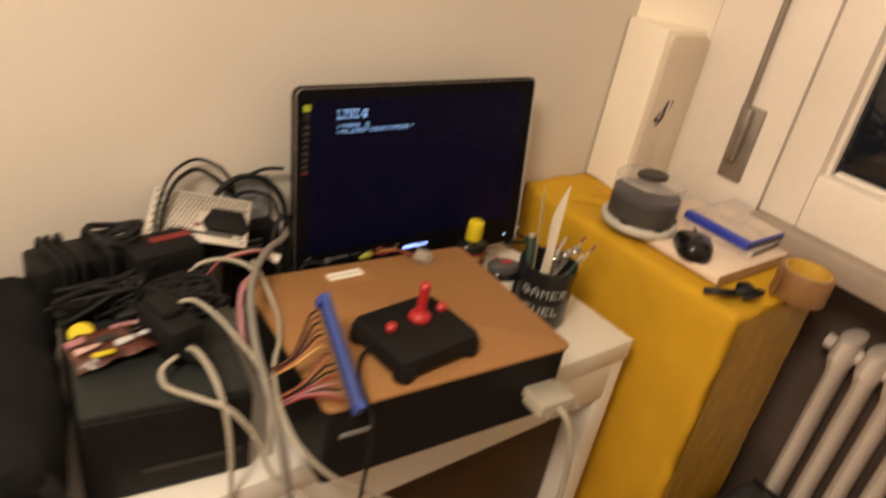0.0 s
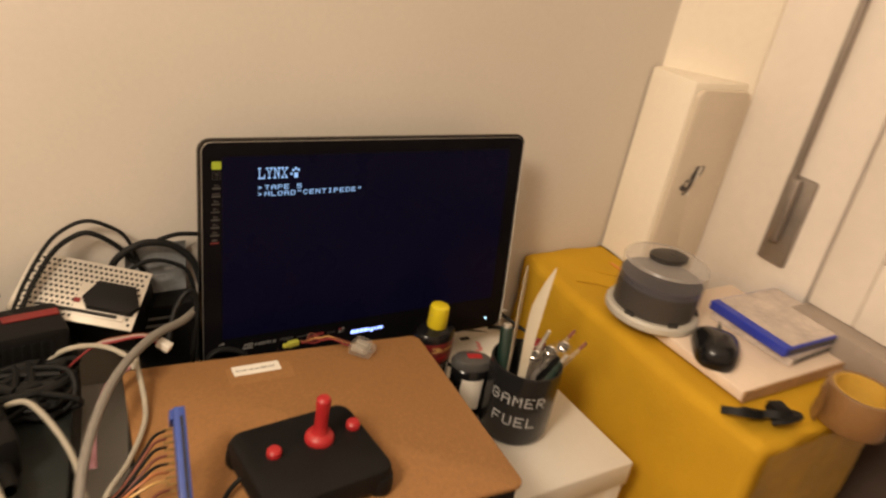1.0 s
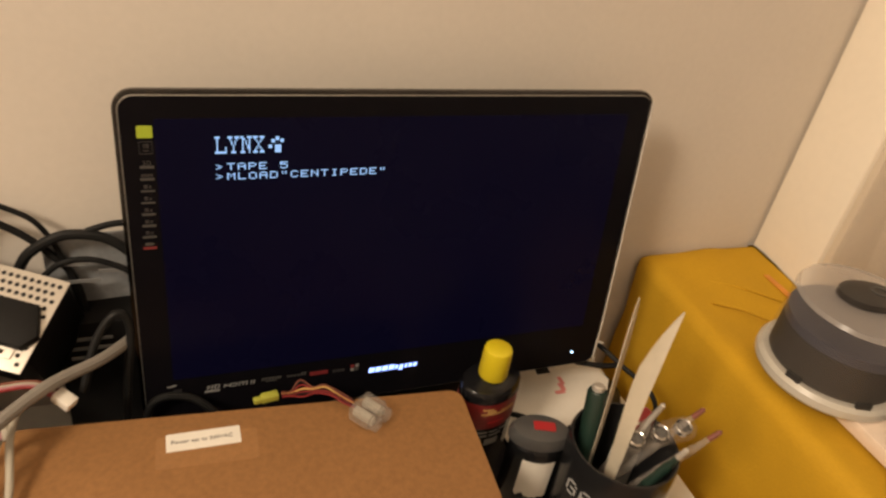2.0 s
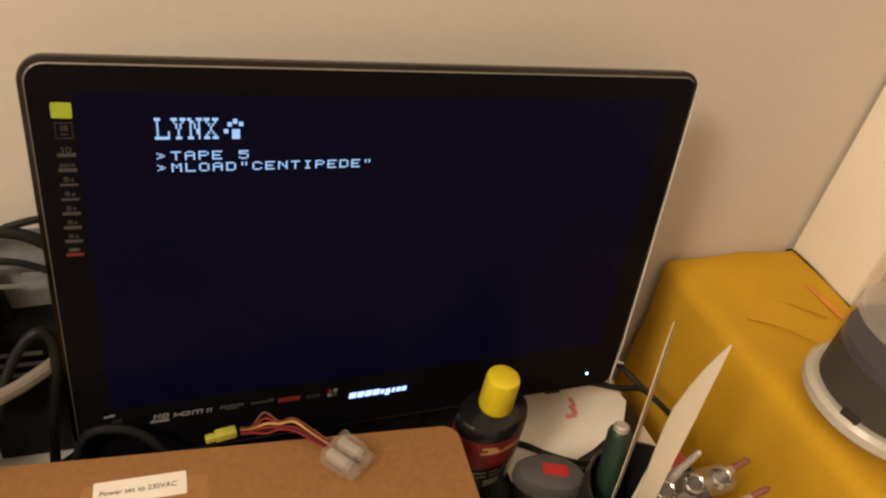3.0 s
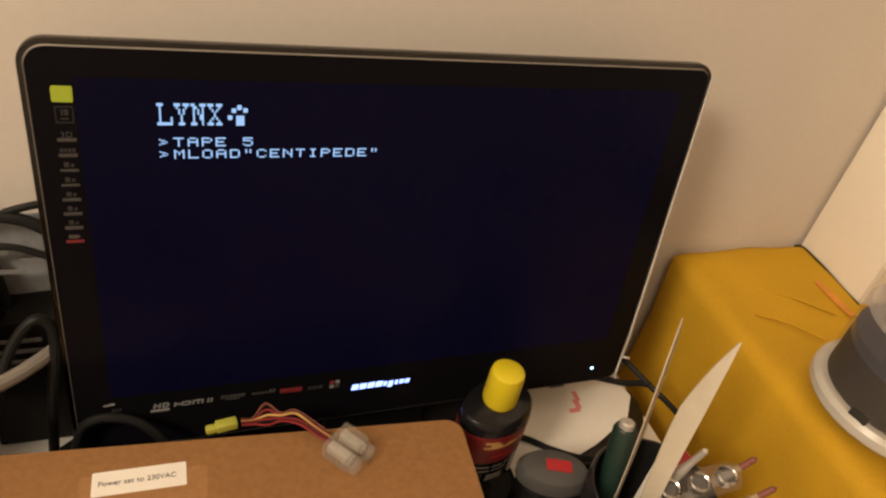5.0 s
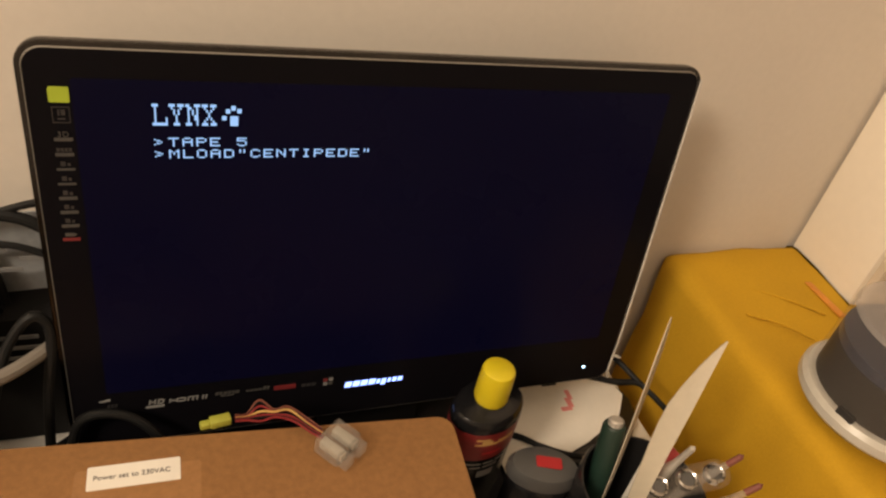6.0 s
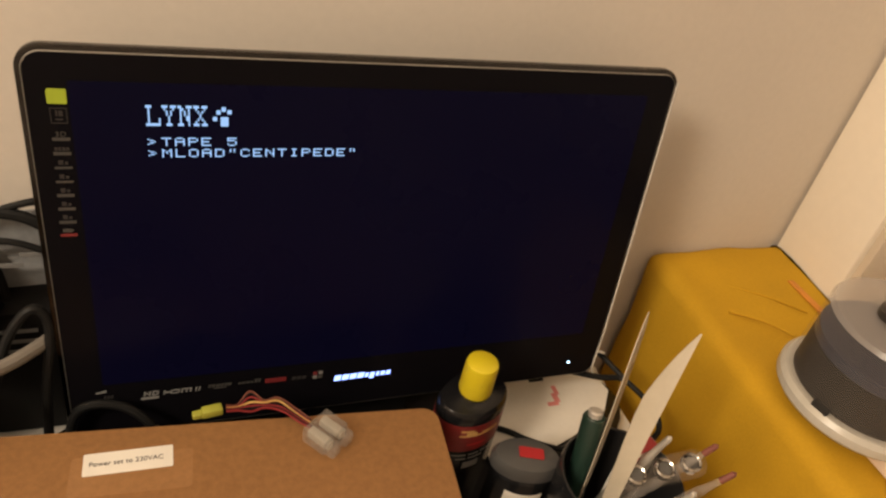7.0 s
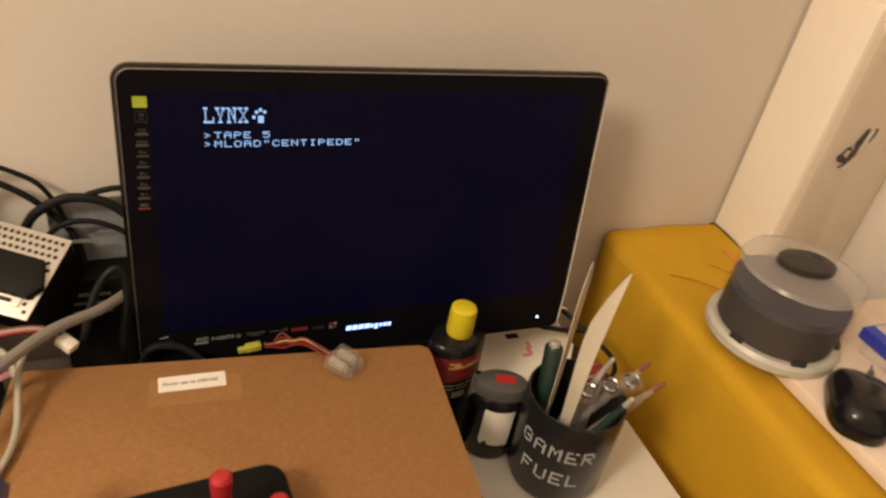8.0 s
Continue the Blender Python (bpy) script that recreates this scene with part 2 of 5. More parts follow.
def tube(points, r, seg=8, steps=6, flat=1.0, bm=None):
    """A round (or flattened) cord along a smooth path."""
    path = smooth_path(points, steps)
    bm = bm or bmesh.new()
    rings = []
    side = Vector((0, 0, 1))
    for i, q in enumerate(path):
        d = (path[min(i + 1, len(path) - 1)] - path[max(i - 1, 0)]).normalized()
        u = d.cross(side)
        u = u.normalized() if u.length > 1e-4 else Vector((1, 0, 0))
        v = u.cross(d).normalized()
        side = v
        rings.append([bm.verts.new(q + u * math.cos(a) * r + v * math.sin(a) * r * flat) for a in (2 * math.pi * k / seg for k in range(seg))])
    for a, b in zip(rings, rings[1:]):
        for k in range(seg):
            bm.faces.new((a[k], a[(k + 1) % seg], b[(k + 1) % seg], b[k]))
    bm.faces.new(rings[0][::-1])
    bm.faces.new(rings[-1])
    return bm


def outline(w, h, r, seg=6):
    pts = []
    for cx, cy, a0 in ((w / 2 - r, h / 2 - r, 0), (-w / 2 + r, h / 2 - r, 90), (-w / 2 + r, -h / 2 + r, 180), (w / 2 - r, -h / 2 + r, 270)):
        for i in range(seg + 1):
            a = radians(a0 + 90 * i / seg)
            pts.append((cx + r * math.cos(a), cy + r * math.sin(a)))
    return pts


def slab(pts, z0, z1, bevel=0.0, bm=None):
    """An upright prism on an outline in x, y, with a chamfer round its top."""
    bm = bm or bmesh.new()
    cx = sum(p[0] for p in pts) / len(pts)
    cy = sum(p[1] for p in pts) / len(pts)
    size = max(max(abs(p[0] - cx), abs(p[1] - cy)) for p in pts)
    levels = [(z0, 0.0), (z1 - bevel, 0.0)] + ([(z1 - bevel * 0.35, bevel * 0.3), (z1, bevel)] if bevel else [])
    rings = []
    for z, inset in levels:
        k = 1 - inset / size
        rings.append([bm.verts.new((cx + (x - cx) * k, cy + (y - cy) * k, z)) for x, y in pts])
    n = len(pts)
    for a, b in zip(rings, rings[1:]):
        for i in range(n):
            bm.faces.new((a[i], a[(i + 1) % n], b[(i + 1) % n], b[i]))
    bm.faces.new(rings[0][::-1])
    bm.faces.new(rings[-1])
    return bm


def crumple(bm, amount, scale, seed=0.0):
    for v in bm.verts:
        n = noise.noise_vector(v.co * scale + Vector((seed, seed * 2, 0)))
        v.co += n * amount
    return bm


# glyphs of a 5 x 7 dot font, row by row
GLYPH = {
    "T": "#####|..#..|..#..|..#..|..#..|..#..|..#..", "A": ".###.|#...#|#...#|#####|#...#|#...#|#...#",
    "P": "####.|#...#|#...#|####.|#....|#....|#....", "E": "#####|#....|#....|####.|#....|#....|#####",
    "5": "#####|#....|####.|....#|....#|#...#|.###.", "M": "#...#|##.##|#.#.#|#.#.#|#...#|#...#|#...#",
    "L": "#....|#....|#....|#....|#....|#....|#####", "O": ".###.|#...#|#...#|#...#|#...#|#...#|.###.",
    "D": "####.|#...#|#...#|#...#|#...#|#...#|####.", "C": ".###.|#...#|#....|#....|#....|#...#|.###.",
    "N": "#...#|##..#|#.#.#|#.#.#|#..##|#...#|#...#", "I": ".###.|..#..|..#..|..#..|..#..|..#..|.###.",
    '"': ".#.#.|.#.#.|.#.#.|.....|.....|.....|.....", ">": ".....|#....|.##..|...#.|.##..|#....|.....",
    "G": ".###.|#...#|#....|#.###|#...#|#...#|.###.", "R": "####.|#...#|#...#|####.|#.#..|#..#.|#...#",
    "F": "#####|#....|#....|####.|#....|#....|#....", "U": "#...#|#...#|#...#|#...#|#...#|#...#|.###.", " ": "",
}
SERIF = {
    "L": "###....|.#.....|.#.....|.#.....|.#.....|.#....#|.#....#|#######", "Y": "###.###|.#...#.|..#.#..|..#.#..|...#...|...#...|...#...|..###..",
    "N": "##..###|.##..#.|.#.#.#.|.#.#.#.|.#..##.|.#..##.|.#...#.|###..#.", "X": "###.###|.#...#.|..#.#..|...#...|...#...|..#.#..|.#...#.|###.###",
}


def dots(text, font, w, h, pitch, place, thick=0.0003):
    """Dot-matrix writing as small raised blocks; place(x, y, lift) puts a point of the flat line of writing."""
    bm = bmesh.new()
    for k, ch in enumerate(text):
        for r, row in enumerate(font.get(ch, "").split("|")):
            i = 0
            while i < len(row):
                if row[i] != "#":
                    i += 1
                    continue
                j = i
                while j < len(row) and row[j] == "#":
                    j += 1
                x0, x1 = k * pitch + (i + 0.10) * w, k * pitch + (j - 0.10) * w
                y0, y1 = -(r + 1) * h, -r * h
                a = [bm.verts.new(place(x, y, thick)) for x, y in ((x0, y0), (x1, y0), (x1, y1), (x0, y1))]
                b = [bm.verts.new(place(x, y, 0)) for x, y in ((x0, y0), (x1, y0), (x1, y1), (x0, y1))]
                bm.faces.new(a)
                for q in range(4):
                    bm.faces.new((b[q], b[(q + 1) % 4], a[(q + 1) % 4], a[q]))
                i = j
    return bm


def lettering(text, size, spacing=1.0):
    """A flat mesh of built-in-font writing, in x and y from its lower left corner."""
    cu = bpy.data.curves.new("writing", "FONT")
    cu.body, cu.size, cu.extrude, cu.space_character = text, size, 0.0001, spacing
    ob = new("writing", cu)
    bpy.context.view_layer.update()
    me = bpy.data.meshes.new_from_object(ob.evaluated_get(bpy.context.evaluated_depsgraph_get()))
    bpy.data.objects.remove(ob)
    bpy.data.curves.remove(cu)
    bm = bmesh.new()
    bm.from_mesh(me)
    bpy.data.meshes.remove(me)
    return bm


def structure(name, bm, material, label="", category=""):
    return tagged(part(name, bm, material, smooth=False), label, category, "", "structure")


# ---- the room ----
XW, YB = 0.56, 0.085          # window plane, back wall
GROUND = DESK - DESK / SIZE   # floor level in the plan
structure("wall_back", boxes(((-0.98, YB + 0.06, 1.3), (3.9, 0.12, 2.6))), WALL, "plain warm-white plastered back wall", "wall")
structure("wall_left", boxes(((-2.46, -1.5, 1.3), (0.12, 3.17, 2.6))), WALL, "plain warm-white side wall", "wall")
structure("wall_front", boxes(((-0.9, -3.06, 1.3), (3.0, 0.12, 2.6))), WALL, "plain warm-white wall opposite the desk", "wall")
structure("ceiling", boxes(((-0.9, -1.45, 2.66), (3.4, 3.3, 0.12))), CEIL, "plain white ceiling", "ceiling")
structure("wall_right", join(slab([(0.462, 0.085), (0.556, -0.004), (0.70, -0.004), (0.70, 0.085)], 0.0, 2.6), boxes(((0.80, -0.75, 0.435), (0.16, 1.5, 0.87)),
                              ((0.72, -2.25, 1.3), (0.32, 1.5, 2.6)), ((0.72, -0.75, 2.35), (0.32, 1.5, 0.5)))), CREAM,
          "cream-painted window wall with a deep reveal", "wall")
# the shadow below the sill is painted into this sheet's brown
structure("niche_panel", boxes(((0.716, -0.75, 0.43), (0.008, 1.5, 0.86))), NICHE, "niche wall under the window, its shade put in as brown colour", "panel")
floor = structure("floor", boxes(((-0.9, -1.45, GROUND - 0.06), (3.4, 3.3, 0.12))), FLOORM, "wooden parquet floor", "floor")

# ---- window ----
win = thing("window_1", pose(XW, 0, 0), "cream-painted wooden casement window, closed, night outside", "window", kind="structure")
part("window_frame", boxes(((0.025, -0.095, 1.44), (0.05, 0.188, 1.32)), bevel=0.003), WINPAINT, win)
part("sash", boxes(((0.02, -0.228, 1.487), (0.05, 0.066, 1.19)), ((0.02, -0.84, 0.938), (0.05, 1.158, 0.092)),
                   ((0.02, -0.84, 2.03), (0.05, 1.158, 0.10)), ((0.02, -1.45, 1.487), (0.05, 0.062, 1.19)), bevel=0.004), WINPAINT, win)
part("glazing_bead", boxes(((0.028, -0.263, 1.48), (0.018, 0.010, 1.0)), ((0.028, -0.84, 0.988), (0.018, 1.13, 0.008)), bevel=0.003), WINPAINT, win)
pane = part("pane", boxes(((0.034, -0.84, 1.48), (0.004, 1.14, 1.0))), GLASS, win)
pane.visible_shadow = False
# sill coloured grey-brown to show its front in shade
part("window_sill", boxes(((-0.004, -0.845, 0.872), (0.07, 1.30, 0.040)), bevel=0.004), SILLSHADE, win, "window sill, its shaded front put in as grey-brown colour")
bolt = part("bolt_rod", lathe([(0.0, 1.0), (0.0055, 1.0), (0.0055, 2.05), (0.0, 2.05)], 12, pose(-0.012, -0.114, 0)), HANDLE, win, "aged metal bolt rod")
plate = part("handle_plate", slab(outline(0.043, 0.127, 0.004), 0, 0.006, 0.0015), HANDLE, win, "aged metal handle plate", m=pose(-0.0005, -0.1245, 0.98) @ Matrix(((0, 0, -1, 0), (-1, 0, 0, 0), (0, 1, 0, 0), (0, 0, 0, 1))))
part("lever", boxes(((-0.016, -0.122, 0.996), (0.012, 0.016, 0.092)), bevel=0.004), HANDLE, win, "worn metal lever")
part("bolt_head", lathe([(0.004, 0), (0.004, 0.003), (0.0, 0.004)], 10, pose(0, -0.205, 1.0, 0, -90)), HANDLE, win)

# cover of the shutter strap in the corner, with a butterfly on it
cover = thing("strap_cover", pose(0.44, 0, 0), "beige shutter-strap cover panel with a butterfly sticker", "cover", kind="structure")
part("side_cover", boxes(((0.057, 0.041, 0.567), (0.114, 0.082, 1.134)), bevel=0.005), CREAM, cover)
part("front_cover", slab(outline(0.108, 0.50, 0.014), 0, 0.007, 0.002), BEIGE, cover, "beige plastic panel with rounded corners", m=pose(0.060, -0.0005, 0.875, 90))
def wing_shape(points, lift=0.0):
    return slab([(0.00016 * x, 0.00022 * y) for x, y in points], lift, lift + 0.0004)


bfly = part("butterfly_sticker", wing_shape([(0, 0), (-30, 55), (-28, 85), (-10, 105), (5, 140), (30, 145), (40, 130), (28, 60), (15, 0)]), DARKINK, cover, "dark butterfly sticker", smooth=False, m=pose(0.046, -0.0085, 0.985, 90))
part("lower_wing", wing_shape([(0, 0), (-30, 35), (-60, 55), (-85, 45), (-100, 20), (-135, 5), (-130, -15), (-90, -28), (-40, -30), (0, -15)]), DARKINK, bfly, smooth=False)
part("wing_patch", wing_shape([(-42, 32), (-70, 38), (-88, 14), (-56, -6)], 0.0002), BEIGE, bfly, smooth=False)
part("far_wing", wing_shape([(60, 70), (82, 135), (92, 148), (105, 140), (100, 105), (75, 72)]), DARKINK, bfly, smooth=False)
part("pale_wing", wing_shape([(18, 20), (40, 125), (60, 138), (80, 130), (60, 70), (30, 30)], 0.0002), PAPER, bfly, smooth=False)
part("tail", wing_shape([(-85, -50), (-20, -25), (-25, -36), (-80, -58)]), DARKINK, bfly, smooth=False)
part("pale_tail", wing_shape([(-30, -55), (0, -30), (10, -50), (-10, -75)]), PAPER, bfly, smooth=False)

# ---- radiator ----
rad = thing("radiator", pose(0.63, 0, 0), "cream enamelled column radiator under the window", "radiator")
for i in range(16):
    y = -0.395 - i * 0.046
    col = part("column", lathe([(0.0, GROUND + 0.008), (0.014, GROUND + 0.012), (0.019, 0.16), (0.015, 0.2), (0.015, 0.68), (0.021, 0.71), (0.017, 0.745), (0.0, 0.755)], 16, Matrix.Translation((0, y, 0)) @ Matrix.Diagonal((2.4, 1.0, 1.0, 1.0))), RADM, rad)
part("pipe", lathe([(0.014, -1.1), (0.014, -0.36)], 12, pose(0, 0, 0.715, -90)), RADM, rad)

# ---- desk ----
desk = thing("desk", pose(0, 0, 0), "white laminate desk crowded with electronics", "desk")
part("tabletop", boxes(((-0.306, -0.080, 0.7315), (1.094, 0.322, 0.033)), bevel=0.0015), WHITELAM, desk)
part("apron", boxes(((-0.31, -0.2295, 0.6795), (1.05, 0.018, 0.070)), bevel=0.0015), WHITELAM, desk)
part("side_panel", boxes(((0.222, -0.080, 0.4155), (0.036, 0.316, 0.597)), bevel=0.0015), WHITELAM, desk)
part("side_panel", boxes(((-0.84, -0.080, 0.4155), (0.018, 0.314, 0.597)), bevel=0.0015), WHITELAM, desk)
# dark colour here imitates the unlit space below the tabletop
part("back_panel", boxes(((-0.31, 0.06, 0.487), (1.04, 0.012, 0.454))), NICHE, desk, "back panel, coloured dark brown for the shade under the desk")

sto = thing("storage_box", pose(-0.020, -0.108, GROUND + 0.008), "dark brown storage box standing under the desk", "box")
part("body", boxes(((0, 0, 0.2355), (0.425, 0.19, 0.471)), bevel=0.008), BROWNLID, sto)
part("lid", slab(outline(0.432, 0.200, 0.02), 0.472, 0.512, 0.006), BROWNLID, sto, "brown lid")

# ---- yellow covered box with a board on it ----
yb = thing("covered_box", pose(0, 0, 0), "tall box covered in bright yellow cloth beside the desk", "box")
bm = bmesh.new()
box(bm, (0.4035, -0.1315, 0.481), (0.233, 0.429, 0.728), 0.013, seg=3)
bmesh.ops.subdivide_edges(bm, edges=[e for e in bm.edges if e.calc_length() > 0.1], cuts=26, use_grid_fill=True)
crumple(bm, 0.004, 9.0, 3.0)
crumple(bm, 0.0022, 34.0, 1.0)
for v in bm.verts:
    v.co.z = max(GROUND + 0.0085, v.co.z)
    if v.co.y > -0.012:
        v.co.x = min(v.co.x, 0.4375)          # tucked in beside the strap cover
    if v.co.z > 0.80 and v.co.y > -0.02:
        v.co.z += 0.006 * (v.co.y + 0.02) / 0.09
    if v.co.y < -0.33:
        v.co.y += 0.0016 * math.sin(60 * (v.co.z + 0.6 * v.co.x) + 4 * noise.noise(v.co * 14))
part("cloth", bm, YELLOW, yb)
# wrinkled tape sheet; its dark brown also carries the front side's shade
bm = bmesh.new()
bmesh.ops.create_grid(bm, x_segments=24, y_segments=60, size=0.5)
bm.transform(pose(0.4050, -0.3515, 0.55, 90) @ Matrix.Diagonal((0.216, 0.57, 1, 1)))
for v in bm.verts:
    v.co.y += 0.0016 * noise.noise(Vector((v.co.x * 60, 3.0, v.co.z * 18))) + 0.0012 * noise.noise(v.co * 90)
part("shaded_tape_sheet", bm, TAPEDSHADE, yb, "wrinkled packing tape over the cloth, darkened in colour for the shaded front side")
for a, b, mt in (((0.327, 0.039), (0.401, -0.012), YELLOW), ((0.321, -0.001), (0.364, -0.038), YELLOW)):
    mid = ((a[0] + b[0]) / 2 + 0.002, (a[1] + b[1]) / 2 + 0.002)
    part("crease", tube([(*a, 0.8470), (*mid, 0.8490), (*b, 0.8480)], 0.0016, 8, 6, 0.7), mt, yb, "raised fold in the cloth")
# dark grey block added to fill the unidentified dark zone before the radiator
blk = thing("dark_block", pose(0.43, -0.545, GROUND + 0.008), "dark grey rounded block added in front of the radiator", "cushion")
bm = bmesh.new()
box(bm, (0, 0, 0.16), (0.27, 0.36, 0.32), 0.022, seg=3)
bmesh.ops.subdivide_edges(bm, edges=[e for e in bm.edges if e.calc_length() > 0.08], cuts=9, use_grid_fill=True)
crumple(bm, 0.004, 12.0, 8.0)
for v in bm.verts:
    v.co.z = max(0.0, v.co.z)
part("cover", bm, GREYMATT, blk)
part("piping", tube([(0.128, -0.165, 0.321), (0.128, 0.165, 0.321)], 0.004, 8, 6), CABLEBLACK, blk, "black line along the block's top edge")
brd = thing("board", pose(0, 0, 0.8485), "pale wooden board lying on the yellow box", "board")
part("panel", boxes(((0.4335, -0.188, 0.0075), (0.218, 0.194, 0.013)), bevel=0.002), BOARD, brd)
part("front_edge", boxes(((0.4335, -0.2860, 0.0075), (0.218, 0.002, 0.0145))), BOARDEDGE, brd, "raw brown edge")

# thin orange strip where the yellow cloth turns orange beside the wall
tagged(part("orange_strip", crumple(boxes(((0.416, 0.006, 0.8482), (0.008, 0.046, 0.0012)), bevel=0.0004), 0.0015, 60.0, 1.0), ORANGEMARK), "thin orange strip along the corner of the yellow cloth", "tape")

# ---- monitor: leans back a little, stands on its foot ----
MON = pose(0, -0.0134, 0.80, 90 - 8.06, 0, 0.45)        # x along the screen, y up the screen, z towards the viewer
mon = thing("monitor", MON, "black glossy flat-screen monitor switched on, showing blue-white text", "monitor")
part("housing", slab(outline(0.3815, 0.2480, 0.011, 8), -0.0085, -0.0062, 0.0012), GLOSS, mon, m=pose(-0.0022, 0.1291, 0))
part("rear_shell", slab(outline(0.345, 0.195, 0.02), -0.042, -0.0095, 0.0), BLACKPL, mon, m=pose(-0.003, 0.118, 0))


def loop_band(rings):
    """A closed band through rounded-rectangle rings of (width, height, corner, y, z)."""
    b = bmesh.new()
    rows = [[b.verts.new((x, y + dy, z)) for x, y in outline(w, h, r, 8)] for w, h, r, dy, z in rings]
    n = len(rows[0])
    for lo, hi in zip(rows, rows[1:]):
        for k in range(n):
            b.faces.new((lo[k], lo[(k + 1) % n], hi[(k + 1) % n], hi[k]))
    bmesh.ops.remove_doubles(b, verts=b.verts[:], dist=1e-6)
    bmesh.ops.recalc_face_normals(b, faces=b.faces[:])
    return b


MPOSE = pose(-0.0022, 0.0032, 0)
part("clear_edge", loop_band([(0.3837, 0.2500, 0.009, 0.12565, -0.0060), (0.3900, 0.2545, 0.012, 0.12645, -0.0060), (0.3910, 0.2555, 0.0125, 0.12645, -0.0052), (0.3910, 0.2555, 0.0125, 0.12645, -0.0010),
                              (0.3900, 0.2545, 0.012, 0.12645, 0.0), (0.3837, 0.2500, 0.009, 0.12565, 0.0), (0.3837, 0.2500, 0.009, 0.12565, -0.0060)]), ACRYLIC, mon, "clear acrylic edge", m=MPOSE)
part("rim", loop_band([(0.3855, 0.2516, 0.010, 0.12565, 0.0003), (0.3843, 0.2504, 0.0095, 0.12565, 0.0014)]), SILVER, mon, "thin silver trim line", m=MPOSE)
part("bezel", slab(outline(0.3835, 0.2498, 0.009, 8), -0.0058, 0.0011), BEZEL, mon, "glossy black bezel", m=pose(-0.0022, 0.12885, 0))
scr = part("screen", slab(outline(0.346, 0.1945, 0.001, 2), 0.0, 0.0013), SCREEN, mon, "dark screen", m=pose(-0.002, 0.1425, 0))
flat = lambda x0, y0: (lambda x, y, lift: (x0 + x + 0.002, y0 + y - 0.1425, 0.0014 + lift))
part("screen_text", dots("LYNX", SERIF, 0.00105, 0.00142, 0.0079, flat(-0.1398, 0.2280)), PIXEL, scr, "glowing pale blue words", smooth=False)
part("screen_text", dots(">TAPE 5", GLYPH, 0.00104, 0.00068, 0.00680, flat(-0.1396, 0.2100)), PIXEL, scr, "glowing pale blue words", smooth=False)
part("screen_text", dots('>MLOAD"CENTIPEDE"', GLYPH, 0.00104, 0.00068, 0.00684, flat(-0.1396, 0.2034)), PIXEL, scr, "glowing pale blue words", smooth=False)
paw = bmesh.new()
for x, y, w, h in ((0.0035, -0.0035, 0.0022, 0.0022), (0.0062, -0.0018, 0.0022, 0.0024), (0.0092, -0.0033, 0.0022, 0.0022), (0.0016, -0.0072, 0.0022, 0.0022), (0.0066, -0.0088, 0.0040, 0.0052)):
    box(paw, (-0.1046 + x, 0.2280 - 0.1425 + y, 0.0015), (w, h, 0.0006))
part("paw_mark", paw, PIXEL, scr, "glowing pale blue paw-like mark", smooth=False)
part("sticker", slab(outline(0.0088, 0.0078, 0.0006, 2), 0.0012, 0.0016), LIME, mon, "lime green sticker", m=pose(-0.1803, 0.2318, 0, 0, 0, -1.0))
part("sticker_overlap", slab(outline(0.0082, 0.0070, 0.0006, 2), 0.0010, 0.00145), LIME, mon, m=pose(-0.1809, 0.2314, 0))
# column of dim badges: an outlined square, then eight pictograms over a pale bar
part("square_badge", boxes(((0, 0.0039, 0), (0.0078, 0.0004, 0.0003)), ((0, -0.0039, 0), (0.0078, 0.0004, 0.0003)), ((-0.0037, 0, 0), (0.0004, 0.0074, 0.0003)), ((0.0037, 0, 0), (0.0004, 0.0074, 0.0003)),
                           ((-0.0010, 0.0012, 0), (0.0008, 0.0030, 0.0003)), ((0.0009, 0.0012, 0), (0.0019, 0.0028, 0.0003)), ((0, -0.0020, 0), (0.0034, 0.0007, 0.0003))), FAINTPRINT, mon, "faint printed square", smooth=False, m=pose(-0.1804, 0.2216, 0.0013))
for i in range(8):
    at = pose(-0.1806 - 0.0003 * i, 0.2090 - 0.0080 * i, 0.0013)
    bar = part("badge_bar", boxes(((0, 0, 0), (0.0083, 0.0017 - 0.0005 * (i in (2, 3)), 0.0003))), REDPRINT if i == 7 else GREYPRINT, mon, "dim printed bar", smooth=False, m=at)
    if i == 0:
        part("badge_text", lettering("3D", 0.0040, 1.15), GREYPRINT, bar, smooth=False, m=pose(-0.0026, 0.0014, 0.0002))
    elif i == 1:
        part("badge_print", boxes(*[((-0.0027 + 0.0018 * k, 0.0025, 0), (0.0013, 0.0019, 0.0003)) for k in range(4)]), FAINTPRINT, bar, smooth=False)
    elif i == 7:
        part("badge_print", slab([(-0.0027, 0.0019), (0.0015, 0.0019), (0.0030, 0.0029), (0.0015, 0.0039), (-0.0027, 0.0039)], 0.0, 0.0003), GREYPRINT, bar, smooth=False)
    else:
        part("badge_print", boxes(((-0.0010, 0.0030, 0), (0.0022, 0.0024, 0.0003)), ((0.0016, 0.0026, 0), (0.0014, 0.0016, 0.0003))), FAINTPRINT, bar, smooth=False)


def italic(items, k=0.2):
    """Slanted upright blocks of (x, y, width, height), for prints on the bezel."""
    b = bmesh.new()
    for x, y, w, h in items:
        box(b, (x, y, 0), (w, h, 0.0005), m=Matrix(((1, k, 0, 0), (0, 1, 0, 0), (0, 0, 1, 0), (0, 0, 0, 1))))
    return b


